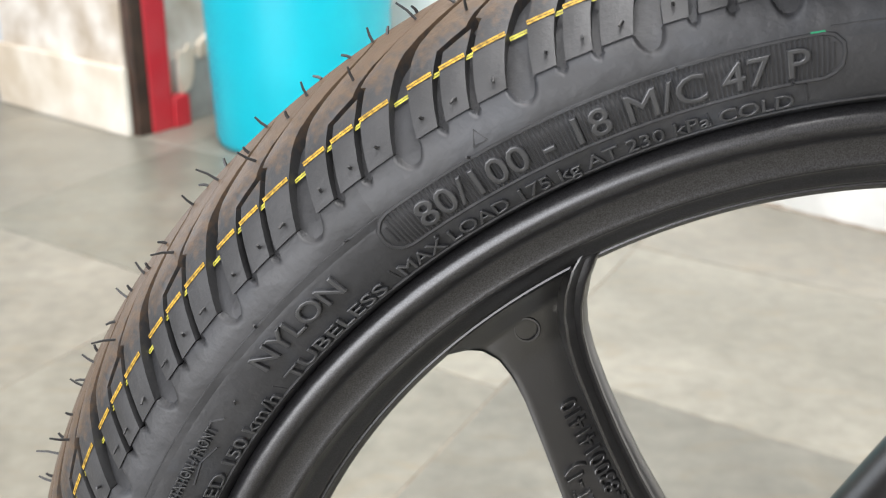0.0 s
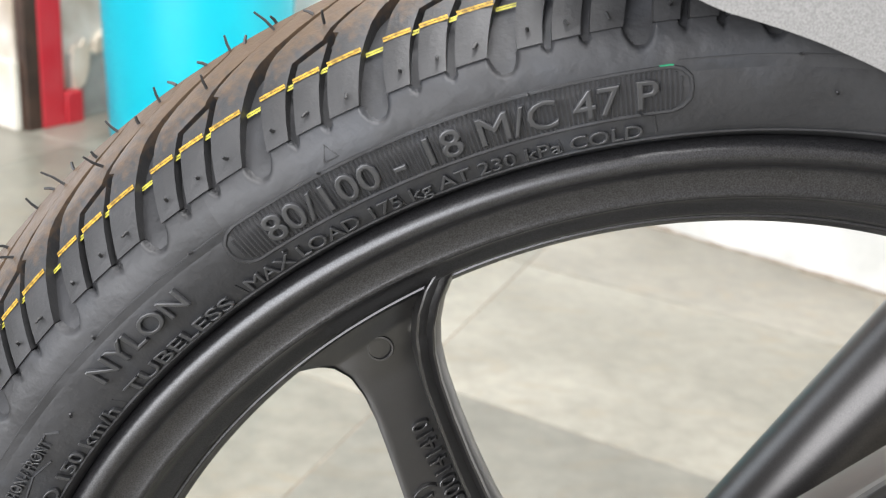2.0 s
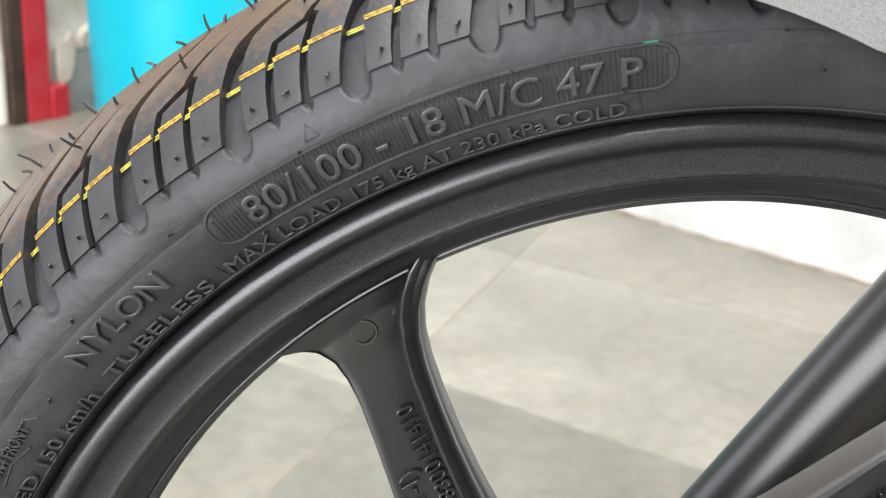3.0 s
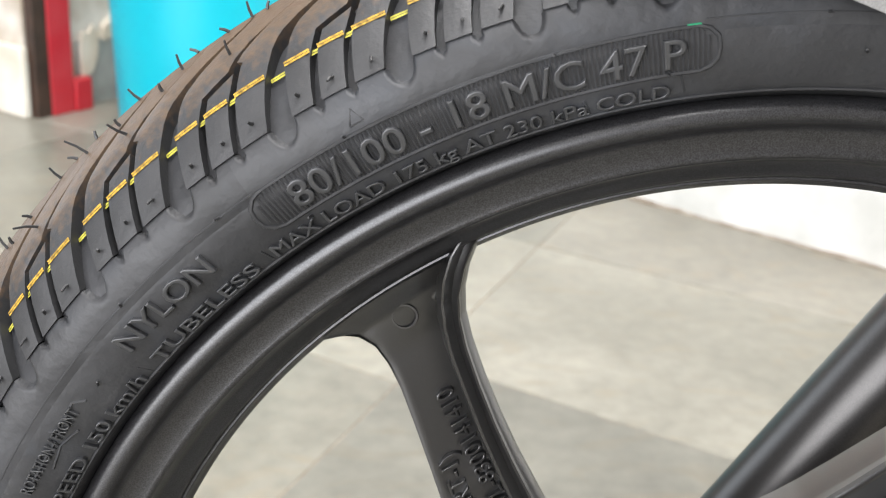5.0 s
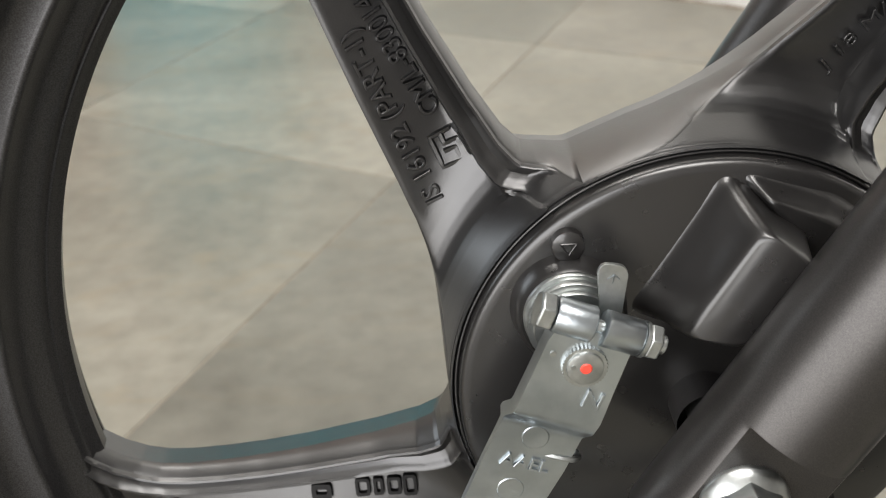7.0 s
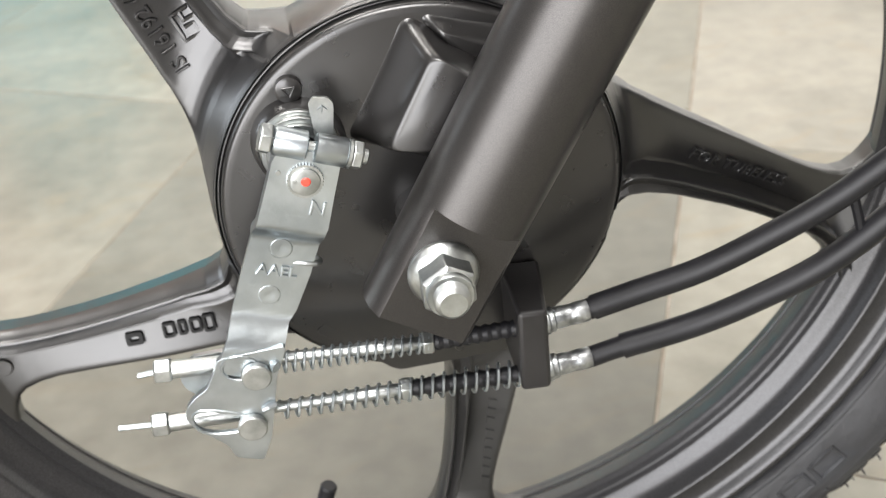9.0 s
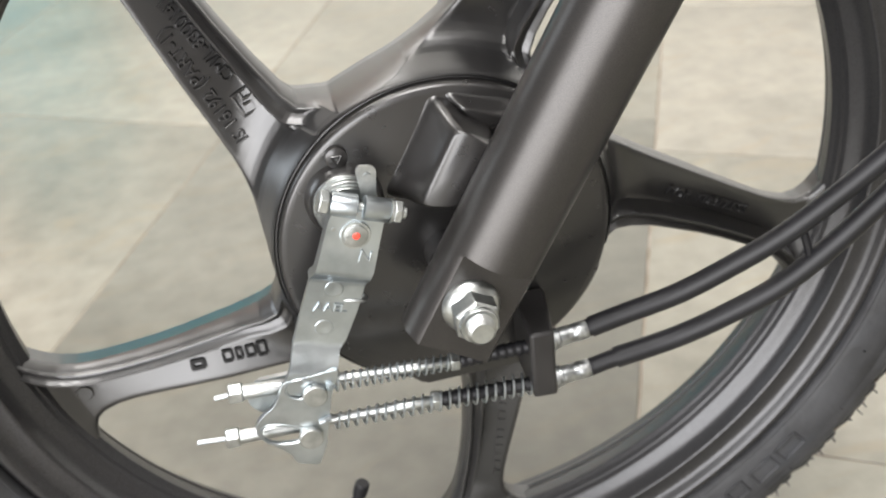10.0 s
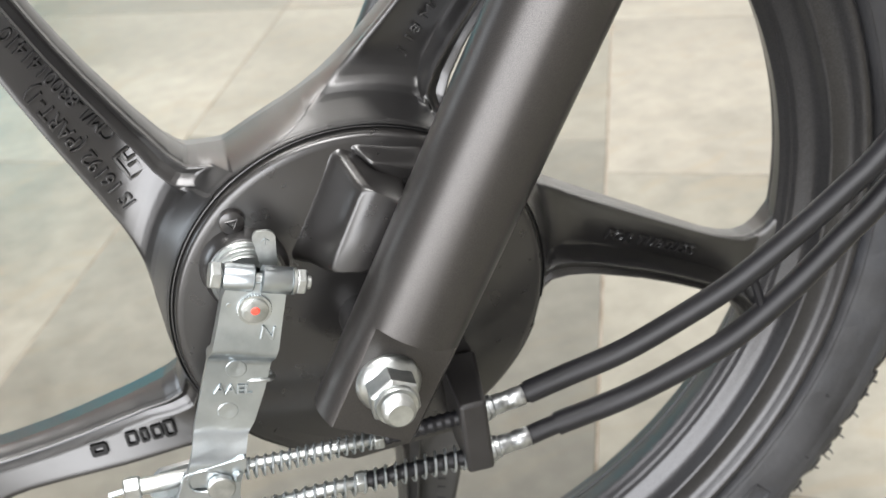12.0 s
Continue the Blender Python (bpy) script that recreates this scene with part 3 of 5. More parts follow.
def spoke_y(r, a, lo, hi):
    """Depth of the casting's front at a radius and an angle between its two edges."""
    u, v = r * math.cos(a), r * math.sin(a)
    o = interp(u, RIDGE_IN)
    d, e = (a - lo) * r, (hi - a) * r
    if d < o + 0.0009 and r > BARREL_R:
        y = ridge_y(u, d)
    else:
        y = web_y(u, max(v, spoke_bounds(u)[1] + o + 0.0009))
        if e < 0.0030 and r > 0.084:
            y += 0.0012 * (1 - e / 0.0030) ** 2 + (0.0016 if e < 0.0002 else 0.0)
    return soft_min(y, interp(r, FLANK), 0.0035 if d < o + 0.0009 else 0.009)


def spoke_mesh():
    """One swept spoke with its fifth of the hub's flank: a shallow face, a tall double ridge along one edge, walls running back."""
    verts, faces = [], []
    cols = 38
    grid = []
    for r, (lo, hi) in zip(SPOKE_R, EDGE_A):
        o = interp(min(r, 0.2165), RIDGE_IN)
        span = (hi - lo) * r
        ds = [0.0, 0.0004, 0.0011, 0.0018, 0.5 * (0.0018 + o * 0.48), o * 0.48, 0.5 * (o * 1.48 - 0.0014), o - 0.0014, o - 0.0006, o + 0.0003, o + 0.0009, o + 0.0015, o + 0.0022, o + CHANNEL]
        left = [span - 0.0030, span - 0.0018, span - 0.0010, span - 0.0004, span]
        fill = cols - len(ds) - len(left)
        ds += [ds[-1] + (left[0] - ds[-1]) * (k + 1) / (fill + 1) for k in range(fill)] + left
        row = []
        for d in ds:
            a = lo + d / r
            y = spoke_y(r, a, lo, hi)
            if r < 0.0797:
                y = interp(r, [(0.0755, -0.0020), (0.0775, -0.0030), (0.0780, -0.0038), (0.0784, -0.0041), (0.0788, -0.0040), (0.0791, -0.0034), (0.0797, -0.0020)])
            row.append(len(verts))
            verts.append((r * math.cos(a), y, r * math.sin(a)))
        grid.append(row)
    for p, q in zip(grid, grid[1:]):
        for j in range(cols - 1):
            faces.append((p[j], p[j + 1], q[j + 1], q[j]))
    # walls from the front's edges straight back, drawn in behind
    first = max(i for i, r in enumerate(SPOKE_R) if r <= BARREL_R + 1e-6)
    for side, j in ((1, 0), (-1, cols - 1)):
        line = [verts[grid[i][j]] for i in range(first, len(SPOKE_R))]
        rows = []
        for i, (x, y, z) in enumerate(line):
            x0, _, z0 = line[max(i - 1, 0)]
            x1, _, z1 = line[min(i + 1, len(line) - 1)]
            n = Vector((-(z1 - z0), x1 - x0)).normalized() * side
            row = []
            flare = 1.0 if side > 0 else interp(math.hypot(x, z), [(0.084, 1.0), (0.100, -0.4)])
            for inset, depth in ((0.0, y), (-0.0006 * flare, y + 0.0012), (-0.0013 * flare, 0.5 * (y + 0.0295)), (-0.0018 * flare, 0.0280), (-0.0012 * flare, 0.0300), (0.0022, 0.0430)):
                row.append(len(verts))
                verts.append((x + n.x * inset, depth, z + n.y * inset))
            rows.append(row)
        for p, q in zip(rows, rows[1:]):
            for k in range(5):
                faces.append((p[k], q[k], q[k + 1], p[k + 1]) if side > 0 else (p[k], p[k + 1], q[k + 1], q[k]))
    me = bpy.data.meshes.new("spoke")
    me.from_pydata(verts, [], faces)
    bm = bmesh.new()
    bm.from_mesh(me)
    bpy.data.meshes.remove(me)
    return mesh_of("spoke", bm, SATIN, 48)


SPOKE = spoke_mesh()
SPOKE_ANGLES = [127.1, 55.1, -16.9, -88.9, -160.9]
spokes = [spin(part("spoke", SPOKE, SATIN, rim), a) for a in SPOKE_ANGLES]


def on_spoke(name, index, text, u0, v0, u1, v1, height, depth=0.0007, label=""):
    """Raised writing that runs outward along a spoke's face, between two places (u, v)."""
    run = math.hypot(u1 - u0, v1 - v0)
    bm = letters(text, height, depth, run)
    e = Vector(((u1 - u0) / run, (v1 - v0) / run))
    for p in bm.verts:
        u, v = u0 + e.x * p.co.x - e.y * p.co.y, v0 + e.y * p.co.x + e.x * p.co.y
        p.co = Vector((u, web_y(u, v) + 0.0003 - p.co.z, v))
    return part(name, bm, SATIN, spokes[index], label)


def bars_on_spoke(name, index, spans, u0, v0, u1, v1, height, depth=0.0013, label=""):
    run = math.hypot(u1 - u0, v1 - v0)
    e = Vector(((u1 - u0) / run, (v1 - v0) / run))
    bm = bmesh.new()
    for a, b in spans:
        sub = bmesh.new()
        box(sub, ((a + b) / 2 * run, height / 2, depth / 2), ((b - a) * run, height, depth))
        vm = {}
        for p in sub.verts:
            u, v = u0 + e.x * p.co.x - e.y * p.co.y, v0 + e.y * p.co.x + e.x * p.co.y
            vm[p] = bm.verts.new((u, web_y(u, v) + 0.0003 - p.co.z, v))
        for f in sub.faces:
            bm.faces.new([vm[p] for p in f.verts])
        sub.free()
    return part(name, bm, SATIN, spokes[index], label)


on_spoke("lettering", 0, "CM/L-8300141410", 0.1150, 0.0112, 0.1705, 0.0022, 0.0058, depth=0.0023, label="raised cast lettering")
on_spoke("lettering", 0, "IS 16192 (PART-1)", 0.0935, 0.0285, 0.1510, 0.0140, 0.0058, depth=0.0023, label="raised cast lettering")
on_spoke("lettering", 2, "FOR TUBELESS", 0.1196, 0.0150, 0.1697, 0.0048, 0.0055, depth=0.0023, label="raised cast lettering")
on_spoke("lettering", 1, "J 18 M/C", 0.0965, 0.0205, 0.1275, 0.0140, 0.0043, depth=0.0023, label="raised cast lettering")
bars_on_spoke("cast_mark", 1, [(0.0, 0.12), (0.2, 0.3), (0.38, 0.5), (0.6, 0.75), (0.82, 0.95)], 0.1340, 0.0130, 0.165, 0.0070, 0.0050, label="worn illegible cast writing")
bars_on_spoke("cast_mark", 3, [(0.0, 0.07), (0.1, 0.17), (0.2, 0.27), (0.34, 0.4), (0.44, 0.5), (0.54, 0.62), (0.66, 0.72), (0.76, 0.84), (0.88, 0.97)], 0.130, 0.0180, 0.186, 0.0085, 0.0036, 0.0009, label="worn illegible cast writing")


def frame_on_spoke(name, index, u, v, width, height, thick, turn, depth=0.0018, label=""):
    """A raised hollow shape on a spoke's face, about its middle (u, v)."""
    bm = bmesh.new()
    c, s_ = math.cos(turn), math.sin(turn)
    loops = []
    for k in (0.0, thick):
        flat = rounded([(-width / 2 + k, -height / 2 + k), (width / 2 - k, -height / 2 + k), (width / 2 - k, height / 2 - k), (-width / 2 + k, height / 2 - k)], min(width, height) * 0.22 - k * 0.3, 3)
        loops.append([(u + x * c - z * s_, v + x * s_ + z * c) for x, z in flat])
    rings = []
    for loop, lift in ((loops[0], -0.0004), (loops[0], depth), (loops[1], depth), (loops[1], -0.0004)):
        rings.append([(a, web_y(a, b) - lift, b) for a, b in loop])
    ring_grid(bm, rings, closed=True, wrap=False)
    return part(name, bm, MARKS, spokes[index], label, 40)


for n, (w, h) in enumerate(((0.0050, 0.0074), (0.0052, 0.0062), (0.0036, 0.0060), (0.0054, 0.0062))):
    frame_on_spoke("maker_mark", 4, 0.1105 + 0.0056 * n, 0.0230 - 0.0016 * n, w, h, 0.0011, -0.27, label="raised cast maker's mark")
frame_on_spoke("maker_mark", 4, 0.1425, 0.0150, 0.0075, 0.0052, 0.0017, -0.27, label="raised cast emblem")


def spoke_ring(index, u, v, radius, wire=0.0005):
    pts = [(u + radius * math.cos(a), web_y(u, v) - 0.0001, v + radius * math.sin(a)) for a in [2 * math.pi * k / 28 for k in range(29)]]
    return part("ejector_mark", tube(pts, wire, 6), SATIN, spokes[index])


spoke_ring(0, 0.1995, 0.0005, 0.0040)
spoke_ring(4, 0.1990, 0.0008, 0.0040)
# a square emblem frame with an inner hook, beside the cast numbers
for pts in ([(-0.0052, -0.0050), (0.0052, -0.0050), (0.0052, 0.0050), (-0.0052, 0.0050), (-0.0052, -0.0050)], [(-0.0050, -0.0012), (-0.0008, -0.0012), (-0.0008, 0.0028)], [(0.0050, 0.0016), (0.0014, 0.0016), (0.0014, -0.0028), (-0.0014, -0.0028)]):
    pts = [(x0 + (x1 - x0) * k / 6, z0 + (z1 - z0) * k / 6) for (x0, z0), (x1, z1) in zip(pts, pts[1:]) for k in range(6)] + [pts[-1]]
    line = [(0.1040 + x * 0.96 + z * 0.25, web_y(0.1040 + x * 0.96 + z * 0.25, 0.0165 - x * 0.25 + z * 0.96) - 0.0004, 0.0165 - x * 0.25 + z * 0.96) for x, z in pts]
    part("emblem", tube(line, 0.0010, 6), SATIN, spokes[0], "raised cast square emblem")

# --- writing round the sidewall
def on_sidewall(name, text, r0, a0, a1, height, depth=0.0007, label="", mat=None):
    """Raised writing round the sidewall, feet at radius r0, from angle a0 down to a1."""
    span = radians(a0 - a1) * (r0 + height / 2)
    bm = letters(text, height, depth, span)
    for p in bm.verts:
        r = r0 + p.co.y
        a = radians(a0) - p.co.x / (r0 + height / 2)
        p.co = Vector((r * math.cos(a), side_y(r) + 0.0003 - p.co.z, r * math.sin(a)))
    return part(name, bm, mat or LETTER, tyre, label)


def side_line(name, places, wire, mat=None, label="", lift=0.0):
    """A thin raised line on the sidewall through (radius, angle) places."""
    pts = [(r * math.cos(radians(a)), side_y(r) - lift, r * math.sin(radians(a))) for r, a in places]
    return part(name, tube(pts, wire, 6), mat or RUBBER, tyre, label)


def arc_places(r, a0, a1, step=1.0):
    n = max(2, int(abs(a1 - a0) / step))
    return [(r, a0 + (a1 - a0) * i / n) for i in range(n + 1)]


on_sidewall("lettering", "80/100 - 18 M/C 47 P", 0.2545, 126.2, 101.2, 0.0080, 0.0019, "large raised size marking")
on_sidewall("lettering", "MAX LOAD 175 kg AT 230 kPa COLD", 0.2460, 129.6, 102.2, 0.0040, 0.0019, "small raised load marking")
on_sidewall("lettering", "TUBELESS", 0.2455, 141.0, 131.1, 0.0040, 0.0019, "small raised marking")
on_sidewall("lettering", "MAX SPEED 150 km/h", 0.2455, 160.2, 142.6, 0.0040, 0.0019, "small raised marking")
on_sidewall("lettering", "NYLON", 0.2545, 141.2, 133.0, 0.0065, 0.0019, "raised marking")
on_sidewall("lettering", "ROTATION / FRONT", 0.2556, 154.4, 146.9, 0.0034, 0.0013, "faint raised marking")
# the ribbed panel behind the size, its border, and the mould lines
rib_bm = bmesh.new()
k = 0
for i in range(98):
    a = 128.2 - i * 0.292
    end = min(abs(a - 128.6), abs(a - 99.4))
    inset = 0.0058 * max(0.0, 1 - end / 1.3) ** 2
    tube([(r * math.cos(radians(a)), side_y(r) - 0.0001, r * math.sin(radians(a))) for r in (0.2532 + inset, 0.2570, 0.2608, 0.2646 - inset)], 0.00042, 5, rib_bm)
tagged(part("ribbed_panel", rib_bm, RUBBER, tyre, "fine raised ribs behind the size marking"), kind="stuff")
border = arc_places(0.2650, 127.6, 100.4, 0.8) + [(0.2642, 99.8), (0.2620, 99.35), (0.2590, 99.25), (0.2560, 99.35), (0.2538, 99.8)] + arc_places(0.2528, 100.4, 127.6, 0.8) + [(0.2538, 128.3), (0.2560, 128.75), (0.2590, 128.85), (0.2620, 128.7), (0.2642, 128.2), (0.2650, 127.6)]
side_line("panel_border", border, 0.0007, label="raised rounded border")
side_line("mould_line", arc_places(0.2655, 128.0, 165.0), 0.00035)
side_line("mould_line", arc_places(0.2664, 100.0, -170.0, 1.5), 0.00035)
side_line("bead_line", arc_places(0.2450, 0.0, 360.0, 1.5), 0.0005, lift=0.0001)
for r0, r1, a in ((0.2440, 0.2520, 101.2), (0.2440, 0.2505, 129.9), (0.2440, 0.2500, 141.9), (0.2440, 0.2510, 160.6), (0.2445, 0.2500, 117.8), (0.2445, 0.2500, 107.2)):
    side_line("mould_tick", [(r0, a), ((r0 + r1) / 2, a + 0.15), (r1, a + 0.3)], 0.0004)
side_line("pointer_mark", [(0.2672, 120.9), (0.2712, 120.45), (0.2672, 120.0), (0.2672, 120.9)], 0.0004, label="small raised triangle")
# faint maker's flash below the last word, kept as plain shapes
side_line("maker_flash", [(0.2560, 146.0), (0.2590, 146.6), (0.2575, 148.8), (0.2600, 149.4)], 0.00045, label="faint moulded maker's flash")
side_line("maker_flash", [(0.2535, 152.0), (0.2550, 150.0), (0.2530, 148.4)], 0.00045, label="faint moulded maker's flash")
side_line("maker_flash", arc_places(0.2570, 153.5, 149.8, 0.5), 0.0006, label="faint moulded maker's flash")
for a0, a1, r in ((-44.0, -47.5, 0.2555), (-48.5, -52.0, 0.2555), (-53.5, -56.0, 0.2555)):
    side_line("maker_mark", arc_places(r + 0.004, a0, a1, 0.6) + arc_places(r - 0.004, a1, a0, 0.6) + [(r + 0.004, a0)], 0.0013, label="large raised maker's letter shape")
side_line("balance_dot", [(0.2652, 101.1), (0.2652, 100.3)], 0.0006, material("green_paint_mark", (0.02, 0.30, 0.14), 0.5), "small green paint mark")

# --- tread pieces, painted line, moulding hairs
PIECES = [mesh_of("tread_block", tread_piece(n), TREAD, 40) for n in range(3)]
LINES = []
for n in range(3):
    l, r = piece_edges(n, S_LINE)
    double = strip_piece(S_LINE - 0.016, S_LINE - 0.002, l, r)
    strip_piece(S_LINE + 0.002, S_LINE + 0.016, l, r, bm=double)
    LINES.append(mesh_of("painted_line", double, YELLOW, 180))
TICKS = []
for c, w, deep in ((big_edge(S_LINE), 0.60, 0.0034), (big_edge(S_LINE) - 2.50, 0.30, 0.0014), (big_edge(S_LINE) - 4.60, 0.30, 0.0014)):
    double = strip_piece(S_LINE - 0.008, S_LINE + 0.007, c + w, c - w, 0.0, deep)
    strip_piece(S_LINE + 0.011, S_LINE + 0.026, c + w, c - w, 0.0, deep, double)
    TICKS.append(mesh_of("paint_tick", double, LIME, 180))


def hair_mesh(length, bend, radius):
    pts = [(0, 0, 0), (bend * 0.3, 0, length * 0.5), (bend, 0, length)]
    return mesh_of("moulding_hair", tube(pts, radius, 5, None, True, [radius, radius * 0.9, radius * 0.7]), TREAD, 60)


HAIRS = [hair_mesh(0.0066, 0.0014, 0.00050), hair_mesh(0.0074, -0.0018, 0.00048), hair_mesh(0.0046, 0.0010, 0.00050)]
STUBS = [hair_mesh(0.0023, 0.0010, 0.00058), hair_mesh(0.0028, -0.0012, 0.00055)]
rnd = random.Random(7)


def plant_hair(mesh, s, angle, lean_x, lean_y):
    """Set a hair on the tread, along its normal with some lean."""
    p, q = tread_point(s, angle), tread_point(s, angle, 0.01)
    ob = new("moulding_hair", mesh)
    ob.parent = tyre
    d = (q - p).normalized() + Vector((lean_x, lean_y, rnd.uniform(-0.3, 0.3)))
    ob.matrix_local = Matrix.Translation(p) @ d.to_track_quat("Z", "X").to_matrix().to_4x4()
    return ob


NUB = hair_mesh(0.0022, 0.0008, 0.00045)
for r, a in ((0.2652, 108.6), (0.2530, 102.3), (0.2664, 93.2), (0.2560, 90.6), (0.2652, 121.4), (0.2655, 130.5), (0.2655, 139.0), (0.2505, 126.0), (0.2560, 144.6), (0.2530, -30.0), (0.2620, -38.0), (0.2660, -48.0)):
    nub = part("moulding_hair", NUB, TREAD, tyre)
    nub.matrix_local = Matrix.Translation((r * math.cos(radians(a)), side_y(r), r * math.sin(radians(a)))) @ Vector((rnd.uniform(-0.6, 0.6), -1, rnd.uniform(-0.6, 0.6))).to_track_quat("Z", "X").to_matrix().to_4x4()
SHOULDER = mesh_of("shoulder_skin", shoulder_piece(), RUBBER, 60)
for k in range(PITCHES // 8):
    spin(part("shoulder_skin", SHOULDER, RUBBER, tyre), GROOVE_AT + k * 8 * PITCH)
for k in range(PITCHES):
    at = GROOVE_AT + k * PITCH
    for n in range(3):
        spin(part("tread_block", PIECES[n], TREAD, tyre), at)
        spin(part("painted_line", LINES[n], YELLOW, tyre), at)
        spin(part("paint_tick", TICKS[n], LIME, tyre), at)
        g = at + big_edge(0.90)
        plant_hair(rnd.choice(STUBS), 0.90, g - (1.6, 3.6, 5.9)[n] + rnd.uniform(-0.3, 0.3), rnd.uniform(-0.5, 0.5), -0.4)
    for step in (0.6, 3.0, 5.2):
        plant_hair(rnd.choice(STUBS), rnd.uniform(-0.12, 0.22), at - step + rnd.uniform(-0.7, 0.7), rnd.uniform(-0.6, 0.6), rnd.uniform(-0.5, 0.3))
    plant_hair(rnd.choice(HAIRS), 0.10, at - 2.2 + rnd.uniform(-0.4, 0.4), rnd.uniform(-0.3, 0.3), rnd.uniform(-0.4, 0.1))
    plant_hair(rnd.choice(HAIRS), 0.34, at + 2.4 + rnd.uniform(-0.4, 0.4), rnd.uniform(-0.3, 0.3), rnd.uniform(-0.5, 0.0))
    plant_hair(HAIRS[2], 0.02, at + 0.6 + rnd.uniform(-0.6, 0.6), rnd.uniform(-0.4, 0.4), rnd.uniform(-0.3, 0.3))
far_bm = bmesh.new()
for k in range(PITCHES):
    for n in range(3):
        tread_piece(n, True, far_bm, GROOVE_AT + k * PITCH + PITCH / 2)
tagged(part("far_tread", far_bm, TREAD, tyre, "tread blocks of the far shoulder", 40), kind="stuff")

# --- valve
rv, av = 0.208, radians(-110.3)
vx, vz = math.cos(av), math.sin(av)
valve = bike_part("valve", turned([(0, 0.0048), (0.25, 0.0042), (0.3, 0.0034), (0.72, 0.0034), (0.74, 0.0042), (0.97, 0.0042), (1, 0.0034)], (vx * 0.211, 0.034, vz * 0.211), (vx * 0.178, 0.030, vz * 0.178), 16), CABLE, "black rubber tyre valve with cap")

# --- brake plate
PL = [(0.0776, 0.002), (0.0776, -0.0066), (0.0770, -0.0083), (0.0757, -0.0091), (0.0737, -0.0092), (0.064, -0.0106), (0.045, -0.0124), (0.020, -0.0133), (0.0, -0.0135)]
plate = bike_part("brake_plate", lathe(PL, 128), PLATE, "glossy black drum brake plate", 40)


def plate_y(x, z):
    return interp(math.hypot(x, z), [(r, y) for r, y in reversed(PL[2:])])


def pad(top, foot, radius, steps=18):
    """A raised pad: corners of its face (x, y, z) and of its foot on the plate (x, z), with rounded shoulders between."""
    top_ring, foot_ring = rounded([(x, z) for x, y, z in top], radius, 6), rounded(foot, radius, 6)
    (x0, y0, z0), (x1, y1, z1), (x2, y2, z2) = top[0], top[1], top[-1]
    normal = Vector((x1 - x0, y1 - y0, z1 - z0)).cross(Vector((x2 - x0, y2 - y0, z2 - z0)))
    def face_y(x, z):
        return y0 - (normal.x * (x - x0) + normal.z * (z - z0)) / normal.y
    bm = bmesh.new()
    rings = []
    for i in range(steps + 1):
        f = 1 - i / steps
        ring = []
        for (tx, tz), (fx, fz) in zip(top_ring, foot_ring):
            x, z = tx + (fx - tx) * f, tz + (fz - tz) * f
            y = face_y(tx, tz)
            ease = 1 - (1 - f) ** 2.4 * (1 + 2.4 * f)
            ring.append((x, y + (plate_y(x, z) + 0.0004 - y) * ease, z))
        rings.append(ring)
    rows = ring_grid(bm, rings, closed=True, wrap=False)
    bm.faces.new(rows[-1])
    return bm


part("torque_stop", pad([(-0.0120, -0.0335, 0.0345), (0.0070, -0.0335, 0.0660), (0.0200, -0.0380, 0.0570), (0.0025, -0.0372, 0.0335)], [(-0.0285, 0.0325), (0.0000, 0.0755), (0.0285, 0.0560), (0.0060, 0.0170)], 0.0050), PLATE, plate, "raised black torque stop boss", 60)
part("plate_ridge", pad([(0.0110, -0.0178, 0.0690), (0.0320, -0.0172, 0.0580), (0.0480, -0.0165, 0.0400), (0.0300, -0.0170, 0.0440)], [(0.0040, 0.0754), (0.0380, 0.0656), (0.0560, 0.0420), (0.0240, 0.0320)], 0.006), PLATE, plate, "", 60)
CAM = (-0.0432, 0.0335)
part("cam_boss", lathe([(0.0182, -0.009), (0.0170, -0.0125), (0.0164, -0.0165), (0.0150, -0.0182), (0.0, -0.0182)], 48, CAM), PLATE, plate, "", 50)

MARK = (-0.0438, 0.0545)
part("wear_mark_boss", lathe([(0.0050, -0.0085), (0.0048, -0.0124), (0.0040, -0.0130), (0.0, -0.0130)], 32, MARK), PLATE, plate, "", 40)
tri = [(MARK[0] - 0.0022, MARK[1] + 0.0012), (MARK[0] + 0.0022, MARK[1] + 0.0012), (MARK[0], MARK[1] - 0.0022), (MARK[0] - 0.0022, MARK[1] + 0.0012)]
part("wear_triangle", tube([(x, -0.0131, z) for x, z in tri], 0.00035, 5), PLATE, plate, "raised triangle mark")
ear = rounded([(-0.0520, -0.0500), (-0.0290, -0.0690), (-0.0235, -0.0745), (-0.0200, -0.0765), (0.0300, -0.0765), (0.0340, -0.0300), (0.0, -0.0200)], 0.003, 3)
part("plate_arm", slab(ear, -0.0102, -0.0040), PLATE, plate, "", 40, 0.0012)
stay = bmesh.new()
stay_front = [stay.verts.new((x, -0.0480, z)) for x, z in ((0.0242, -0.0700), (0.0358, -0.0708), (0.0362, -0.0345), (0.0248, -0.0335))]
stay_back = [stay.verts.new((x, -0.0130, z)) for x, z in ((0.0250, -0.0715), (0.0400, -0.0715), (0.0415, -0.0330), (0.0250, -0.0315))]
stay.faces.new(stay_front)
stay.faces.new(stay_back[::-1])
for k in range(4):
    stay.faces.new((stay_front[k], stay_back[k], stay_back[(k + 1) % 4], stay_front[(k + 1) % 4]))
cable_stay = part("cable_stay", stay, BLACK, plate, "matt black cable stay block", 40, 0.0018)

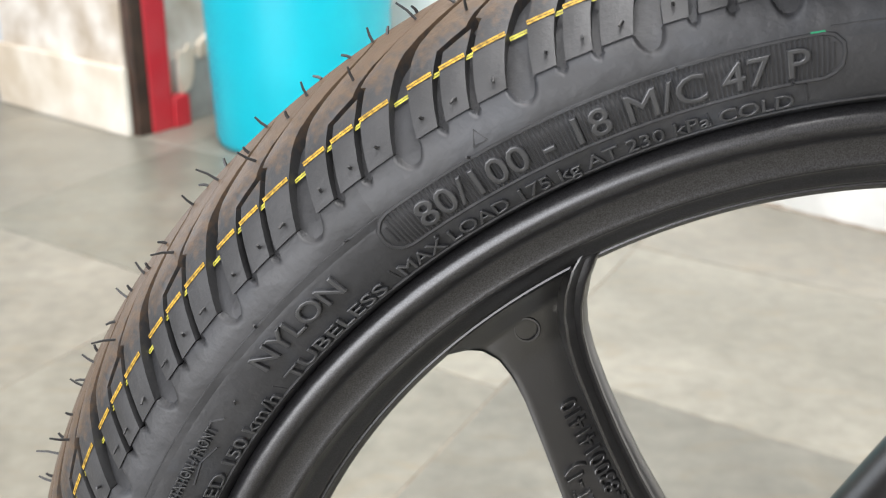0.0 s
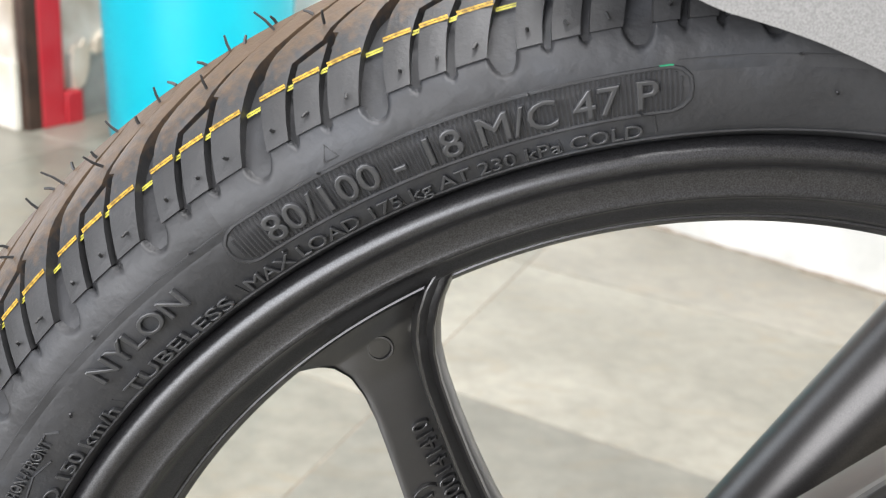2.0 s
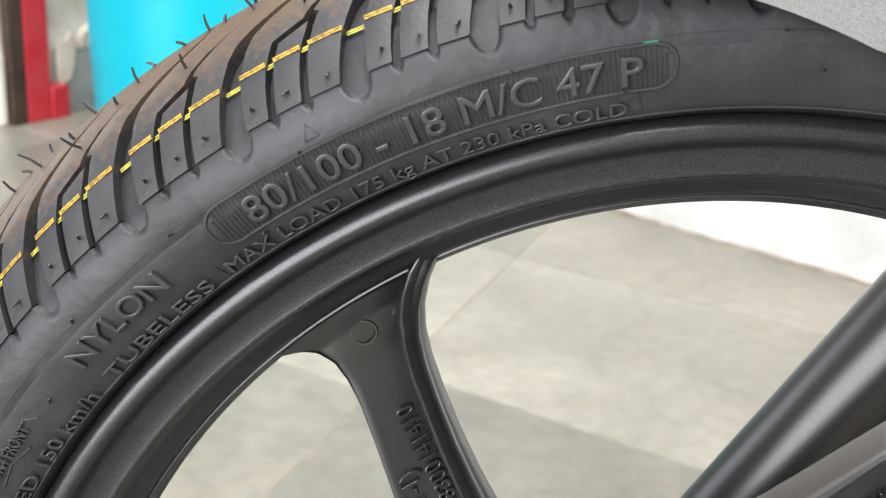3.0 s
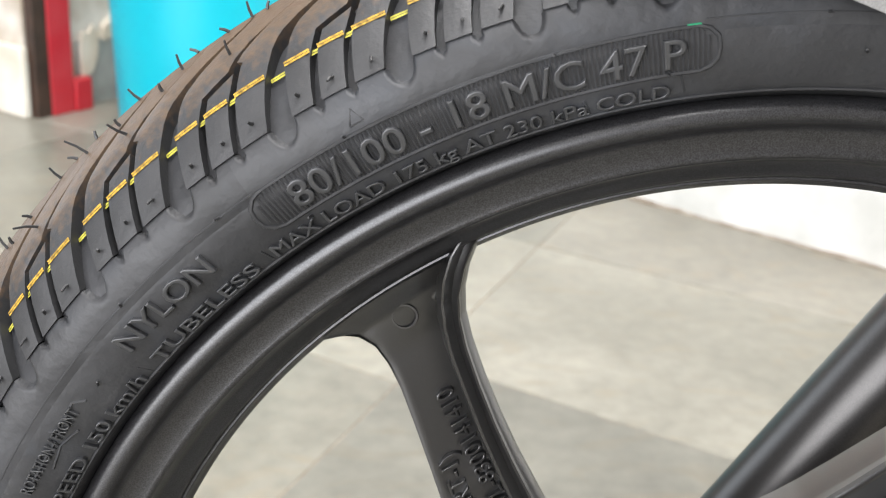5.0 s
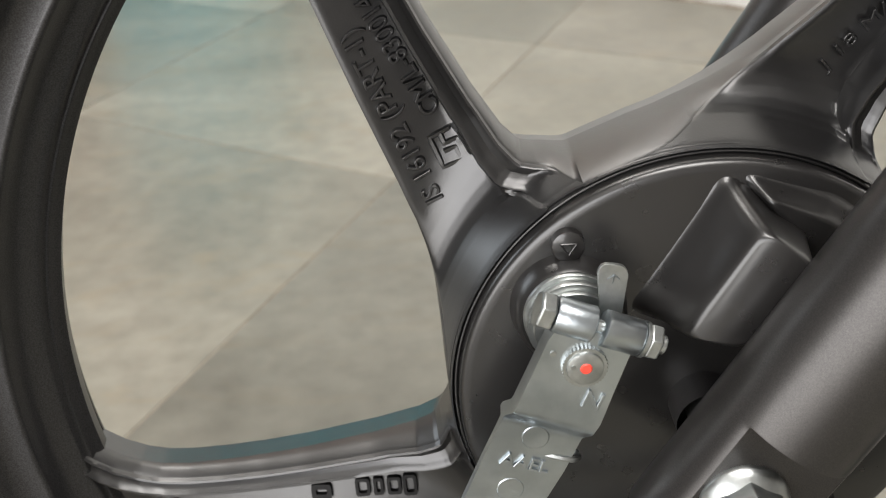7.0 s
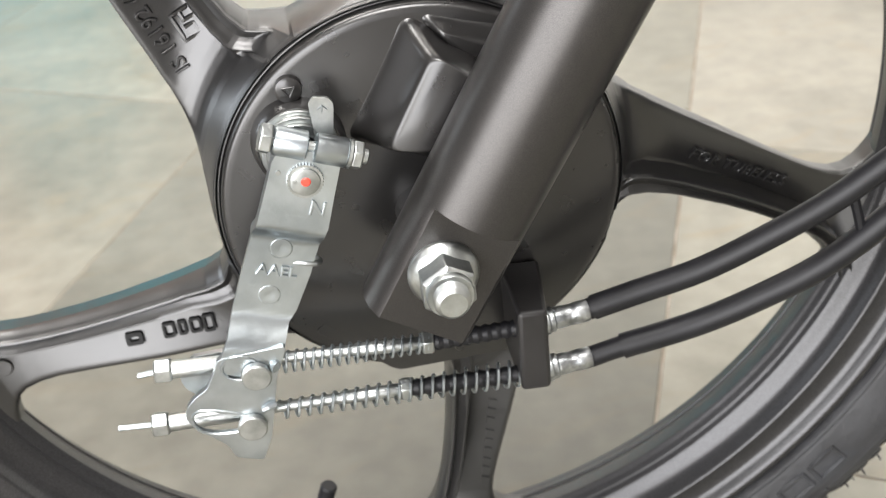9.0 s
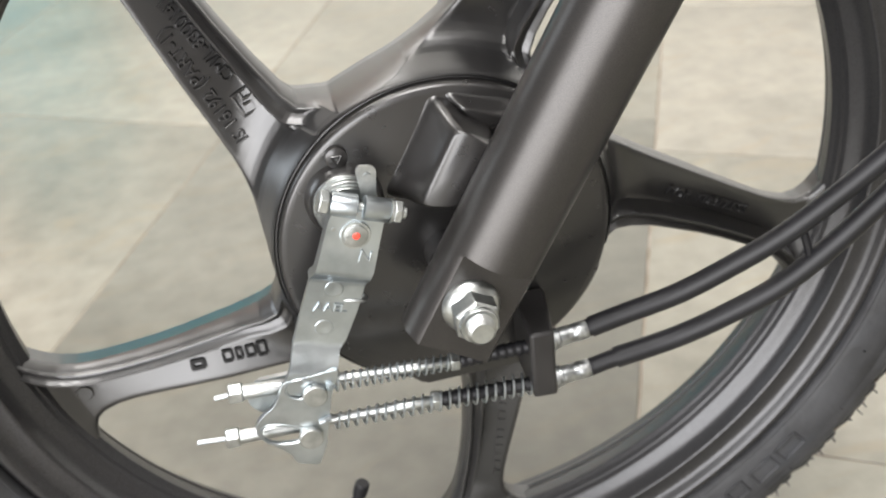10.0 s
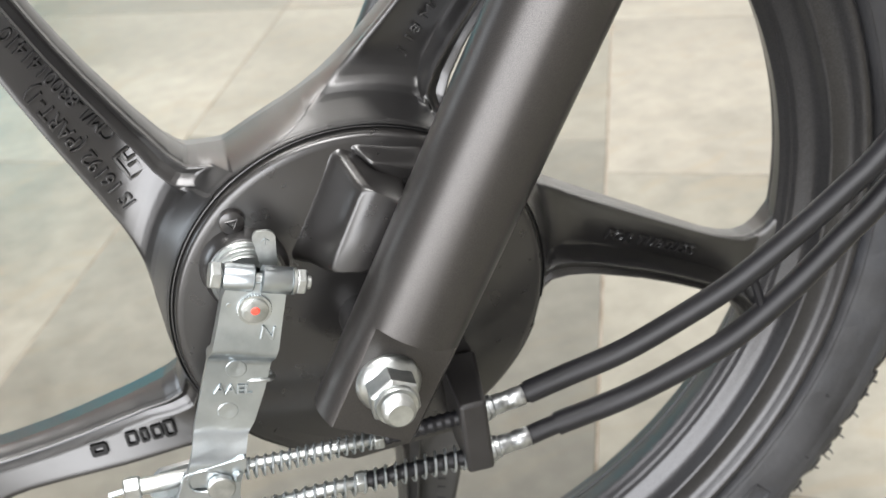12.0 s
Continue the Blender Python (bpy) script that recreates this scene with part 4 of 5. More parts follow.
# --- brake arm (zinc-plated lever)
LEVER_Y = [(-0.090, -0.0455), (-0.0340, -0.0455), (-0.0332, -0.0452), (-0.0324, -0.0445), (-0.0258, -0.0376), (-0.0250, -0.0369), (-0.0242, -0.0365), (0.0118, -0.0365), (0.0126, -0.0368), (0.0134, -0.0374), (0.0176, -0.0416), (0.0184, -0.0422), (0.0194, -0.0425), (0.060, -0.0425)]


def lever_depth(x, z):
    """Depth of the arm's face: it is stepped twice along its length."""
    t = z + 0.42 * (x + 0.062)
    return interp(t, LEVER_Y)


left_side = [(-0.0500, 0.0465), (-0.0530, 0.0420), (-0.0578, 0.0305), (-0.0624, 0.0198), (-0.0643, 0.0160), (-0.0720, -0.0015), (-0.0790, -0.0182), (-0.0818, -0.0240), (-0.0849, -0.0298), (-0.0895, -0.0385)]
right_side = [(-0.0300, 0.0405), (-0.0298, 0.0385), (-0.0345, 0.0250), (-0.0385, 0.0130), (-0.0401, 0.0103), (-0.0480, -0.0075), (-0.0555, -0.0215), (-0.0590, -0.0258), (-0.0618, -0.0312), (-0.0645, -0.0375)]


def grid_lever():
    """The arm as a bent strip: rows across, from the top to the twin eyes at its foot."""
    bm = bmesh.new()
    rows = []
    n = 140
    def along(side, f):
        pts = [Vector((x, 0, z)) for x, z in side]
        acc = [0.0]
        for a, b in zip(pts, pts[1:]):
            acc.append(acc[-1] + (b - a).length)
        return np.interp(f * acc[-1], acc, [p.x for p in pts]), np.interp(f * acc[-1], acc, [p.z for p in pts])
    for i in range(n + 1):
        f = i / n
        (lx, lz), (rx, rz) = along(left_side, f), along(right_side, f)
        rows.append([(lx + (rx - lx) * w, lz + (rz - lz) * w) for w in (0, 0.25, 0.5, 0.75, 1)])
    front = [[bm.verts.new((x, lever_depth(x, z), z)) for x, z in r] for r in rows]
    back = [[bm.verts.new((x, lever_depth(x, z) + (0.0030 if z < 0.012 else 0.0070), z)) for x, z in r] for r in rows]
    for i in range(n):
        for j in range(4):
            bm.faces.new((front[i][j], front[i][j + 1], front[i + 1][j + 1], front[i + 1][j]))
            bm.faces.new((back[i][j + 1], back[i][j], back[i + 1][j], back[i + 1][j + 1]))
        bm.faces.new((front[i][0], front[i + 1][0], back[i + 1][0], back[i][0]))
        bm.faces.new((front[i + 1][4], front[i][4], back[i][4], back[i + 1][4]))
    for j in range(4):
        bm.faces.new((front[0][j + 1], front[0][j], back[0][j], back[0][j + 1]))
        bm.faces.new((front[n][j], front[n][j + 1], back[n][j + 1], back[n][j]))
    return bm


lever = bike_part("brake_arm", grid_lever(), ZINC, "zinc-plated steel brake arm with punched marks", 30)
foot_outline = rounded([(-0.0868, -0.0305), (-0.0890, -0.0355), (-0.0930, -0.0425), (-0.0980, -0.0455), (-0.1022, -0.0495), (-0.1035, -0.0538), (-0.1022, -0.0585), (-0.0980, -0.0628), (-0.0938, -0.0672), (-0.0908, -0.0705), (-0.0890, -0.0768), (-0.0790, -0.0806), (-0.0738, -0.0695), (-0.0702, -0.0555), (-0.0684, -0.0485), (-0.0668, -0.0420), (-0.0640, -0.0365), (-0.0612, -0.0300)], 0.0022, 3)
PINS = [(-0.0742, -0.0400), (-0.0800, -0.0627)]


holes = [rounded([(-0.0866, -0.0352), (-0.0842, -0.0312), (-0.0790, -0.0306), (-0.0728, -0.0340), (-0.0725, -0.0408), (-0.0800, -0.0420), (-0.0852, -0.0398)], 0.0030, 4),
         rounded([(-0.1014, -0.0540), (-0.0985, -0.0516), (-0.0910, -0.0533), (-0.0790, -0.0588), (-0.0775, -0.0640), (-0.0870, -0.0652), (-0.0950, -0.0640), (-0.1006, -0.0606)], 0.0030, 4)]
for hole in holes:      # the rolled lip of each slot
    part("slot_lip", tube([(x, -0.0457, z) for x, z in hole + hole[:1]], 0.0007, 6), ZINC, lever)
part("front_cheek", slab(foot_outline, -0.0458, -0.0430, holes), ZINC, lever, "slotted zinc-plated foot of the arm", 40, 0.0006)
back_outline = [(x - 0.0018, z + 0.0042) for x, z in foot_outline if z < -0.0440]
part("rear_cheek", slab(back_outline, -0.0270, -0.0245), ZINC, lever, "", 40, 0.0006)
for n, (px, pz) in enumerate(PINS):
    part("clevis_pin", lathe([(0.0, -0.0490), (0.0050, -0.0490), (0.0056, -0.0484), (0.0056, -0.0462), (0.0046, -0.0458), (0.0046, -0.0220), (0.0, -0.0220)], 32, (px, pz)), BRIGHT, lever, "flat round pin head", 40)
part("tack_weld", tube([(-0.0672, -0.0452, -0.0372), (-0.0668, -0.0472, -0.0374), (-0.0664, -0.0476, -0.0375)], 0.0020, 10), ZINC, lever)
part("tack_weld", tube([(-0.0745, -0.0462, -0.0560), (-0.0722, -0.0470, -0.0548), (-0.0696, -0.0462, -0.0545)], 0.0015, 8), ZINC, lever)
for cx, cz in ((-0.0563, 0.0055), (-0.0640, -0.0128)):
    part("dimple", lathe([(0.0042, lever_depth(cx, cz) + 0.0001), (0.0038, lever_depth(cx, cz) - 0.00025), (0.0028, lever_depth(cx, cz) - 0.00028), (0.0014, lever_depth(cx, cz) - 0.00018), (0.0, lever_depth(cx, cz) - 0.0001)], 24, (cx, cz)), ZINC, lever)
part("spring_hook", tube(catmull([(-0.0535, -0.0354, -0.0014), (-0.0490, -0.0362, -0.0024), (-0.0455, -0.0360, -0.0034), (-0.0437, -0.0341, -0.0040), (-0.0447, -0.0312, -0.0040), (-0.0490, -0.0302, -0.0034)], 5), 0.0011, 8), BRIGHT, lever, "bent steel spring end")


def on_lever(text, x, z, tilt, height, width):
    bm = letters(text, height, 0.0011, width)
    c, s = math.cos(tilt), math.sin(tilt)
    for p in bm.verts:
        X, Z = x + p.co.x * c - p.co.y * s, z + p.co.x * s + p.co.y * c
        p.co = Vector((X, lever_depth(X, Z) + 0.0001 - p.co.z, Z))
    return part("stamping", bm, ZINC, lever, "stamped letters")


on_lever("AAEL", -0.0672, -0.0025, -0.33, 0.0042, 0.0150)
on_lever("N", -0.0442, 0.0205, -0.40, 0.0056, 0.0052)
# clamp: split barrel with its pinch bolt
A0, A1 = Vector((-0.0512, -0.0400, 0.0490)), Vector((-0.0275, -0.0400, 0.0395))
AD = (A1 - A0).normalized()
part("clamp_barrel", turned([(0, 0.0046), (0.03, 0.0052), (0.43, 0.0052), (0.45, 0.0046), (0.455, 0.0020)], A0, A1, 20), ZINC, lever, "", 40)
part("clamp_barrel", turned([(0.545, 0.0020), (0.55, 0.0046), (0.57, 0.0052), (0.97, 0.0052), (1, 0.0046)], A0, A1, 20), ZINC, lever, "", 40)
bolt = part("pinch_bolt", turned([(-0.1, 0.0020), (1.1, 0.0020)], A0, A1, 12), BRIGHT, lever)
part("bolt_head", hex_prism(A0 - AD * 0.0050, A0 - AD * 0.0004, 0.0095), BRIGHT, bolt, "bright hex bolt head", 30, 0.0003)
part("washer", turned([(0, 0.0052), (1, 0.0052)], A1 + AD * 0.0001, A1 + AD * 0.0012, 24), BRIGHT, bolt)
part("pinch_nut", hex_prism(A1 + AD * 0.0013, A1 + AD * 0.0052, 0.0090), BRIGHT, bolt, "bright hex nut", 30, 0.0003)
part("bolt_tip", turned([(0, 0.0027), (0.85, 0.0027), (1, 0.0022)], A1 + AD * 0.0050, A1 + AD * 0.0072, 16), BRIGHT, bolt)
# cam spindle with its serrated edge, red dot, washers and pointer
ring = []
for k in range(72):
    a = 2 * math.pi * k / 72
    r = 0.0060 + (0.0004 if k % 2 else 0.0)
    ring.append((CAM[0] + r * math.cos(a), CAM[1] + r * math.sin(a)))
spindle = part("cam_spindle", slab(ring, -0.0440, -0.0180), BRIGHT, lever, "serrated steel cam spindle", 50)
part("spindle_face", lathe([(0.0, -0.0450), (0.0040, -0.0450), (0.0050, -0.0447), (0.0053, -0.0438)], 32, CAM), BRIGHT, spindle)
part("red_dot", lathe([(0.0, -0.0456), (0.0013, -0.0455), (0.0017, -0.0450), (0.0017, -0.0446)], 20, (CAM[0] + 0.0002, CAM[1] + 0.0003)), RED, spindle, "painted red dot")
part("punch_mark", lathe([(0.0, -0.0452), (0.0007, -0.0452), (0.0009, -0.0446)], 12, (CAM[0] - 0.0034, CAM[1] + 0.0008)), BRIGHT, spindle)
part("punch_mark", lathe([(0.0, -0.0428), (0.0009, -0.0428), (0.0011, -0.0420)], 12, (CAM[0] - 0.0085, CAM[1] + 0.0042)), BRIGHT, lever)
for r, y0, y1 in ((0.0142, -0.0185, -0.0205), (0.0128, -0.0206, -0.0228), (0.0136, -0.0229, -0.0250), (0.0118, -0.0251, -0.0275)):
    part("spring_washer", lathe([(0.008, y0), (r - 0.0003, y0), (r, y0 - 0.0004), (r, y1 + 0.0004), (r - 0.0003, y1), (0.008, y1)], 48, (CAM[0] - 0.0005, CAM[1] + 0.0022)), BRIGHT, lever, "bright ring washer", 40)
pointer = slab(rounded([(-0.0372, 0.0400), (-0.0318, 0.0385), (-0.0290, 0.0535), (-0.0305, 0.0560), (-0.0360, 0.0570), (-0.0378, 0.0550)], 0.0014, 3), lambda x, z: -0.0285 if z > 0.0455 else -0.0315, lambda x, z: -0.0270 if z > 0.0455 else -0.0300)
wear = part("wear_pointer", pointer, BRIGHT, lever, "small bright wear indicator tab", 40, 0.0003)
part("arrow_stamp", tube([(-0.0337, -0.0288, 0.0495), (-0.0332, -0.0288, 0.0535), (-0.0350, -0.0288, 0.0523), (-0.0332, -0.0288, 0.0536), (-0.0317, -0.0288, 0.0520)], 0.00025, 5), ZINC, wear)

# --- cable ends: adjuster, spring, boot, ferrule, sheath


def cable_run(tip, nut_at, pin, sleeve_end, boot_end, ferrule_end, sheath, boot_label, spring_turns, sleeve):
    """One brake cable from its bare wire end to the black sheath."""
    tip, nut_at, pin, sleeve_end, boot_end, ferrule_end = [Vector(p) for p in (tip, nut_at, pin, sleeve_end, boot_end, ferrule_end)]
    run = bike_part("brake_cable", tube(catmull([ferrule_end + (Vector(sheath[0]) - ferrule_end) * -0.25, *sheath], 8), sleeve, 14), CABLE, "black sheathed brake cable", 60)
    d = (pin - nut_at).normalized()
    part("cable_wire", tube([tip, nut_at, nut_at + d * 0.01], 0.0011, 8), STEEL, run, "bare steel wire end")
    part("adjuster_nut", hex_prism(nut_at - d * 0.0033, nut_at + d * 0.0033, 0.0084), BRIGHT, run, "bright hex adjusting nut", 30, 0.0003)
    part("adjuster_tube", turned([(0, 0.0032), (0.03, 0.0034), (0.96, 0.0034), (1, 0.0030)], nut_at + d * 0.0026, pin, 20), BRIGHT, run, "plated adjuster sleeve", 40)
    part("cable_rod", turned([(0, 0.0021), (0.55, 0.0021), (0.56, 0.0026), (0.99, 0.0026), (1, 0.0022)], pin, sleeve_end, 16), BRIGHT, run, "", 40)
    rings = []
    n = 9
    for k in range(n):
        rings += [((k + 0.0) / n, 0.0030), ((k + 0.45) / n, 0.0036), ((k + 0.55) / n, 0.0036), ((k + 0.99) / n, 0.0030)]
    part("cable_boot", turned(rings, sleeve_end, boot_end, 16), CABLE, run, boot_label, 60)
    part("sleeve_nut", hex_prism(sleeve_end - (sleeve_end - pin).normalized() * 0.0045, sleeve_end, 0.0082), BRIGHT, run, "plated hex sleeve end", 30, 0.0003)
    f0 = boot_end + (ferrule_end - boot_end) * 0.30
    part("ferrule", turned([(0, 0.0056), (0.14, 0.0056), (0.17, 0.0050), (0.26, 0.0050), (0.29, 0.0043), (0.48, 0.0044), (0.51, 0.0041), (0.68, 0.0042), (0.71, 0.0044), (0.97, 0.0043), (1, 0.0038)], f0, ferrule_end, 24), CRIMP, run, "crimped bright ferrule", 40)
    return run


def coil(a, b, r0, r1, turns, wire, tight_end=0):
    a, b = Vector(a), Vector(b)
    d, s, u = frame_of(b - a)
    n = int(turns * 14)
    pts = []
    for i in range(n + 1):
        f = i / n
        r = r0 + (r1 - r0) * f
        th = 2 * math.pi * turns * f
        pts.append(a + (b - a) * f + (s * math.cos(th) + u * math.sin(th)) * r)
    return tube(pts, wire, 6)


Y1, Y2 = -0.0360, -0.0385
SHEATH_1 = [(0.0560, -0.0382, -0.0436), (0.0729, -0.0400, -0.0390), (0.0972, -0.0440, -0.0315), (0.1207, -0.0490, -0.0193), (0.1435, -0.0540, -0.0052), (0.1652, -0.0590, 0.0126), (0.1864, -0.0630, 0.0315), (0.1999, -0.0660, 0.0458), (0.2350, -0.0720, 0.0900), (0.2700, -0.0760, 0.1500), (0.2900, -0.0780, 0.2300)]
SHEATH_2 = [(0.0560, -0.0390, -0.0660), (0.0668, -0.0400, -0.0632), (0.0956, -0.0440, -0.0561), (0.1198, -0.0490, -0.0454), (0.1433, -0.0540, -0.0319), (0.1658, -0.0590, -0.0118), (0.1875, -0.0630, 0.0109), (0.2013, -0.0660, 0.0264), (0.2400, -0.0740, 0.0760), (0.2780, -0.0790, 0.1420), (0.3000, -0.0800, 0.2250)]
cable_1 = cable_run((-0.1180, Y1, -0.0378), (-0.1085, Y1, -0.0374), (-0.0742, Y1, -0.0405), (-0.0070, -0.0375, -0.0462), (0.0270, -0.0385, -0.0462), (0.0545, -0.0385, -0.0440), SHEATH_1, "black ribbed rubber boot", 18, 0.0043)
cable_2 = cable_run((-0.1308, Y1, -0.0600), (-0.1150, Y1, -0.0617), (-0.0800, Y1, -0.0635), (-0.0180, -0.0375, -0.0660), (0.0270, -0.0390, -0.0680), (0.0545, -0.0390, -0.0662), SHEATH_2, "black ribbed rubber boot", 20, 0.0043)
part("return_spring", coil((-0.0660, -0.0365, -0.0432), (-0.0085, -0.0376, -0.0460), 0.0040, 0.0036, 17, 0.00055), STEEL, cable_1, "bright coil spring")
part("return_spring", coil((-0.0700, -0.0365, -0.0652), (0.0255, -0.0390, -0.0675), 0.0034, 0.0052, 22, 0.00060), STEEL, cable_2, "bright coil spring")
part("outer_sheath", tube(catmull(SHEATH_2[1:], 8), 0.0052, 14), CABLE, cable_2, "thicker outer rubber sleeve", 60)
part("outer_sheath", tube(catmull(SHEATH_1[:], 8), 0.0050, 14), CABLE, cable_1, "thicker outer rubber sleeve", 60)
part("cable_clip", tube([Vector((0.1500, -0.0556, -0.0010)), Vector((0.1530, -0.0565, -0.0130)), Vector((0.1555, -0.0570, -0.0240))], 0.0020, 8), CABLE, cable_1)

# --- fork legs
FORK_D = Vector((0.530, 0.0, 0.848)).normalized()
FORK_P = Vector((0.848, 0.0, -0.530)).normalized()


def fork_leg(y_axis, outward, off):
    """A slider tube with a milled flat for the axle at its foot. outward: -1 towards the brake side."""
    bm = bmesh.new()
    rad, flat, sides = 0.0212, 0.0130, 64
    ts = [-0.0262, -0.0256, -0.020, -0.010, 0.0, 0.010, 0.0170, 0.0190, 0.0195, 0.030, 0.1, 0.2, 0.3, 0.42, 0.55]
    rings = []
    for t in ts:
        ring = []
        for k in range(sides):
            a = 2 * math.pi * k / sides
            w, q = rad * math.cos(a), rad * math.sin(a)
            if t < 0.0192:
                q = max(-0.016, min(flat, q))
            ring.append(FORK_D * t + FORK_P * (w + off) + Vector((0, y_axis + outward * q, 0)))
        rings.append(ring)
    rows = ring_grid(bm, rings, closed=True, wrap=False)
    bm.faces.new(rows[0][::-1])
    bm.faces.new(rows[-1])
    return bike_part("fork_leg", bm, FORK, "graphite grey telescopic fork leg", 32)


fork_leg(-0.0490, -1, 0.0016)
fork_leg(2 * MID + 0.0470, 1, 0.0085)
axle = bike_part("axle", lathe([(0.0, -0.0835), (0.0046, -0.0835), (0.0060, -0.0822)] + [(0.0060 + (0.0003 if k % 2 else -0.0003), -0.0820 + k * 0.00075) for k in range(12)] + [(0.0060, -0.0720), (0.0060, 0.1140), (0.0, 0.1140)], 40), BRIGHT, "threaded bright axle end", 30)
part("weld_spot", lathe([(0.0014, -0.0620), (0.0011, -0.0629), (0.0, -0.0632)], 12, (-0.0010, -0.0150)), FORK, axle)
part("spacer", lathe([(0.0105, -0.0260), (0.0105, -0.0125)], 32), BLACK, axle)
part("spacer", lathe([(0.0120, 0.070), (0.0120, 0.0950)], 32), BLACK, axle)
axle.location += Vector((-0.0022, 0, -0.0008))
nut = part("axle_nut", hex_prism((0, -0.0760, 0), (0, -0.0650, 0), 0.0180), BRIGHT, axle, "bright flanged axle nut", 30, 0.0004)
part("nut_collar", lathe([(0.0062, -0.0782), (0.0078, -0.0782), (0.0083, -0.0775), (0.0083, -0.0758)], 40), BRIGHT, axle, "", 40)
part("nut_flange", lathe([(0.0085, -0.0675), (0.0108, -0.0655), (0.0124, -0.0638), (0.0126, -0.0630), (0.0126, -0.0620), (0.008, -0.0620)], 48), BRIGHT, axle, "round nut flange", 40)
part("far_nut", hex_prism((0, 0.1200, 0), (0, 0.1290, 0), 0.0180), BRIGHT, axle, "", 30, 0.0004)

# --- mudguard
EDGE_R = [(48, 0.2900), (56, 0.2680), (70, 0.2590), (80, 0.2585), (88.6, 0.2632), (93.3, 0.2714), (98.4, 0.2800), (101.0, 0.2880), (103.0, 0.3080), (104.5, 0.3400)]


def mudguard_mesh():
    bm = bmesh.new()
    outer, inner = [], []
    for i in range(58):
        a = 48 + i
        er = interp(a, EDGE_R)
        ra = radians(a)
        for rows, th in ((outer, 0.0), (inner, 0.0022)):
            row = []
            half_w = 0.0540 - th
            for k in range(25):
                w = -1 + 2 * k / 24
                ang = w * math.pi / 2
                crown = 0.3460 - th
                shoulder = 0.3180
                if abs(w) < 0.7:
                    q = w / 0.7 * math.pi / 2
                    y, r = math.sin(q) * half_w, shoulder + (crown - shoulder) * math.cos(q)
                else:
                    f = (abs(w) - 0.7) / 0.3
                    y, r = math.copysign(half_w - 0.002 * f, w), shoulder + (min(er, shoulder) - shoulder) * f
                r = max(r, er)
                row.append(bm.verts.new((r * math.cos(ra), MID + y, r * math.sin(ra))))
            rows.append(row)
    for rows in (outer, inner):
        for a, b in zip(rows, rows[1:]):
            for j in range(24):
                bm.faces.new((a[j], a[j + 1], b[j + 1], b[j]))
    for j in (0, 24):
        for i in range(57):
            bm.faces.new((outer[i][j], outer[i + 1][j], inner[i + 1][j], inner[i][j]))
    for i in (0, 57):
        for j in range(24):
            bm.faces.new((outer[i][j], outer[i][j + 1], inner[i][j + 1], inner[i][j]))
    return bm


bike_part("mudguard", mudguard_mesh(), GREY, "speckled silver-grey front mudguard", 50)

# ---------------------------------------------------------------- the room
S0, S1, DEPTH, HIGH = ROOM
THICK = 0.20


def prism(points, z0, z1, bm=None):
    """An upright block on a floor outline."""
    bm = bm or bmesh.new()
    low = [bm.verts.new((p[0], p[1], z0)) for p in points]
    top = [bm.verts.new((p[0], p[1], z1)) for p in points]
    bm.faces.new(low[::-1])
    bm.faces.new(top)
    n = len(points)
    for i in range(n):
        bm.faces.new((low[i], low[(i + 1) % n], top[(i + 1) % n], top[i]))
    return bm


def along(s0, s1, d0, d1):
    return [in_room(s0, d0), in_room(s1, d0), in_room(s1, d1), in_room(s0, d1)]


def structure(name, bm, mat, label, category, bevel=0.0):
    ob = new(name, mesh_of(name, bm, mat))
    tagged(ob, label, category, kind="structure")
    if bevel:
        mod = ob.modifiers.new("edge", "BEVEL")
        mod.width, mod.segments, mod.limit_method = bevel, 2, "ANGLE"
    return ob


structure("wall_far", prism(along(S0 - THICK, S1 + THICK, 0, -THICK), -0.1, HIGH), PLASTER, "lime-washed white wall", "wall")
structure("wall_right", prism(along(S1, S1 + THICK, 0, DEPTH), -0.1, HIGH), GREYWALL, "unseen side wall, greyed to dim reflections", "wall")
# the unseen wall behind the camera, with an assumed wide shutter opening
front = bmesh.new()
prism(along(S0 - THICK, -0.3, DEPTH, DEPTH + THICK), -0.1, HIGH, front)
prism(along(3.1, S1 + THICK, DEPTH, DEPTH + THICK), -0.1, HIGH, front)
prism(along(-0.3, 3.1, DEPTH, DEPTH + THICK), 2.44, HIGH, front)
structure("wall_front", front, GREYWALL, "unseen wall, greyed to dim reflections, with an assumed shutter opening", "wall")
left = bmesh.new()
prism(along(S0 - THICK, S0, 0, 1.35), -0.1, HIGH, left)
prism(along(S0 - THICK, S0, 3.45, DEPTH), -0.1, HIGH, left)
prism(along(S0 - THICK, S0, 1.35, 3.45), 2.57, HIGH, left)
prism(along(S0 - THICK, S0, 1.35, 3.45), -0.1, 0.62, left)
structure("wall_left", left, GREYWALL, "unseen wall, greyed to dim reflections, with an assumed window opening", "wall")
# unseen ceiling, holed for the two added lamps
roof = bmesh.new()
(RS, RD), (BS, BD) = ADDED_ROOFLIGHT, ADDED_BACKLIGHT
back, ahead = -THICK, DEPTH + THICK
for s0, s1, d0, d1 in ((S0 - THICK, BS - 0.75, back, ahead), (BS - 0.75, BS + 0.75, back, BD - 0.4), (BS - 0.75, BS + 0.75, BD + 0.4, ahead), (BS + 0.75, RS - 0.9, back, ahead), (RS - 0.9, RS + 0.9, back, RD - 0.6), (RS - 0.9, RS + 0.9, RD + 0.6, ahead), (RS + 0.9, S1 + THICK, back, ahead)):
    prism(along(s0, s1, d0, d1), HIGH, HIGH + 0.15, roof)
structure("ceiling", roof, CEIL, "unseen white ceiling with two added rooflight openings", "ceiling")

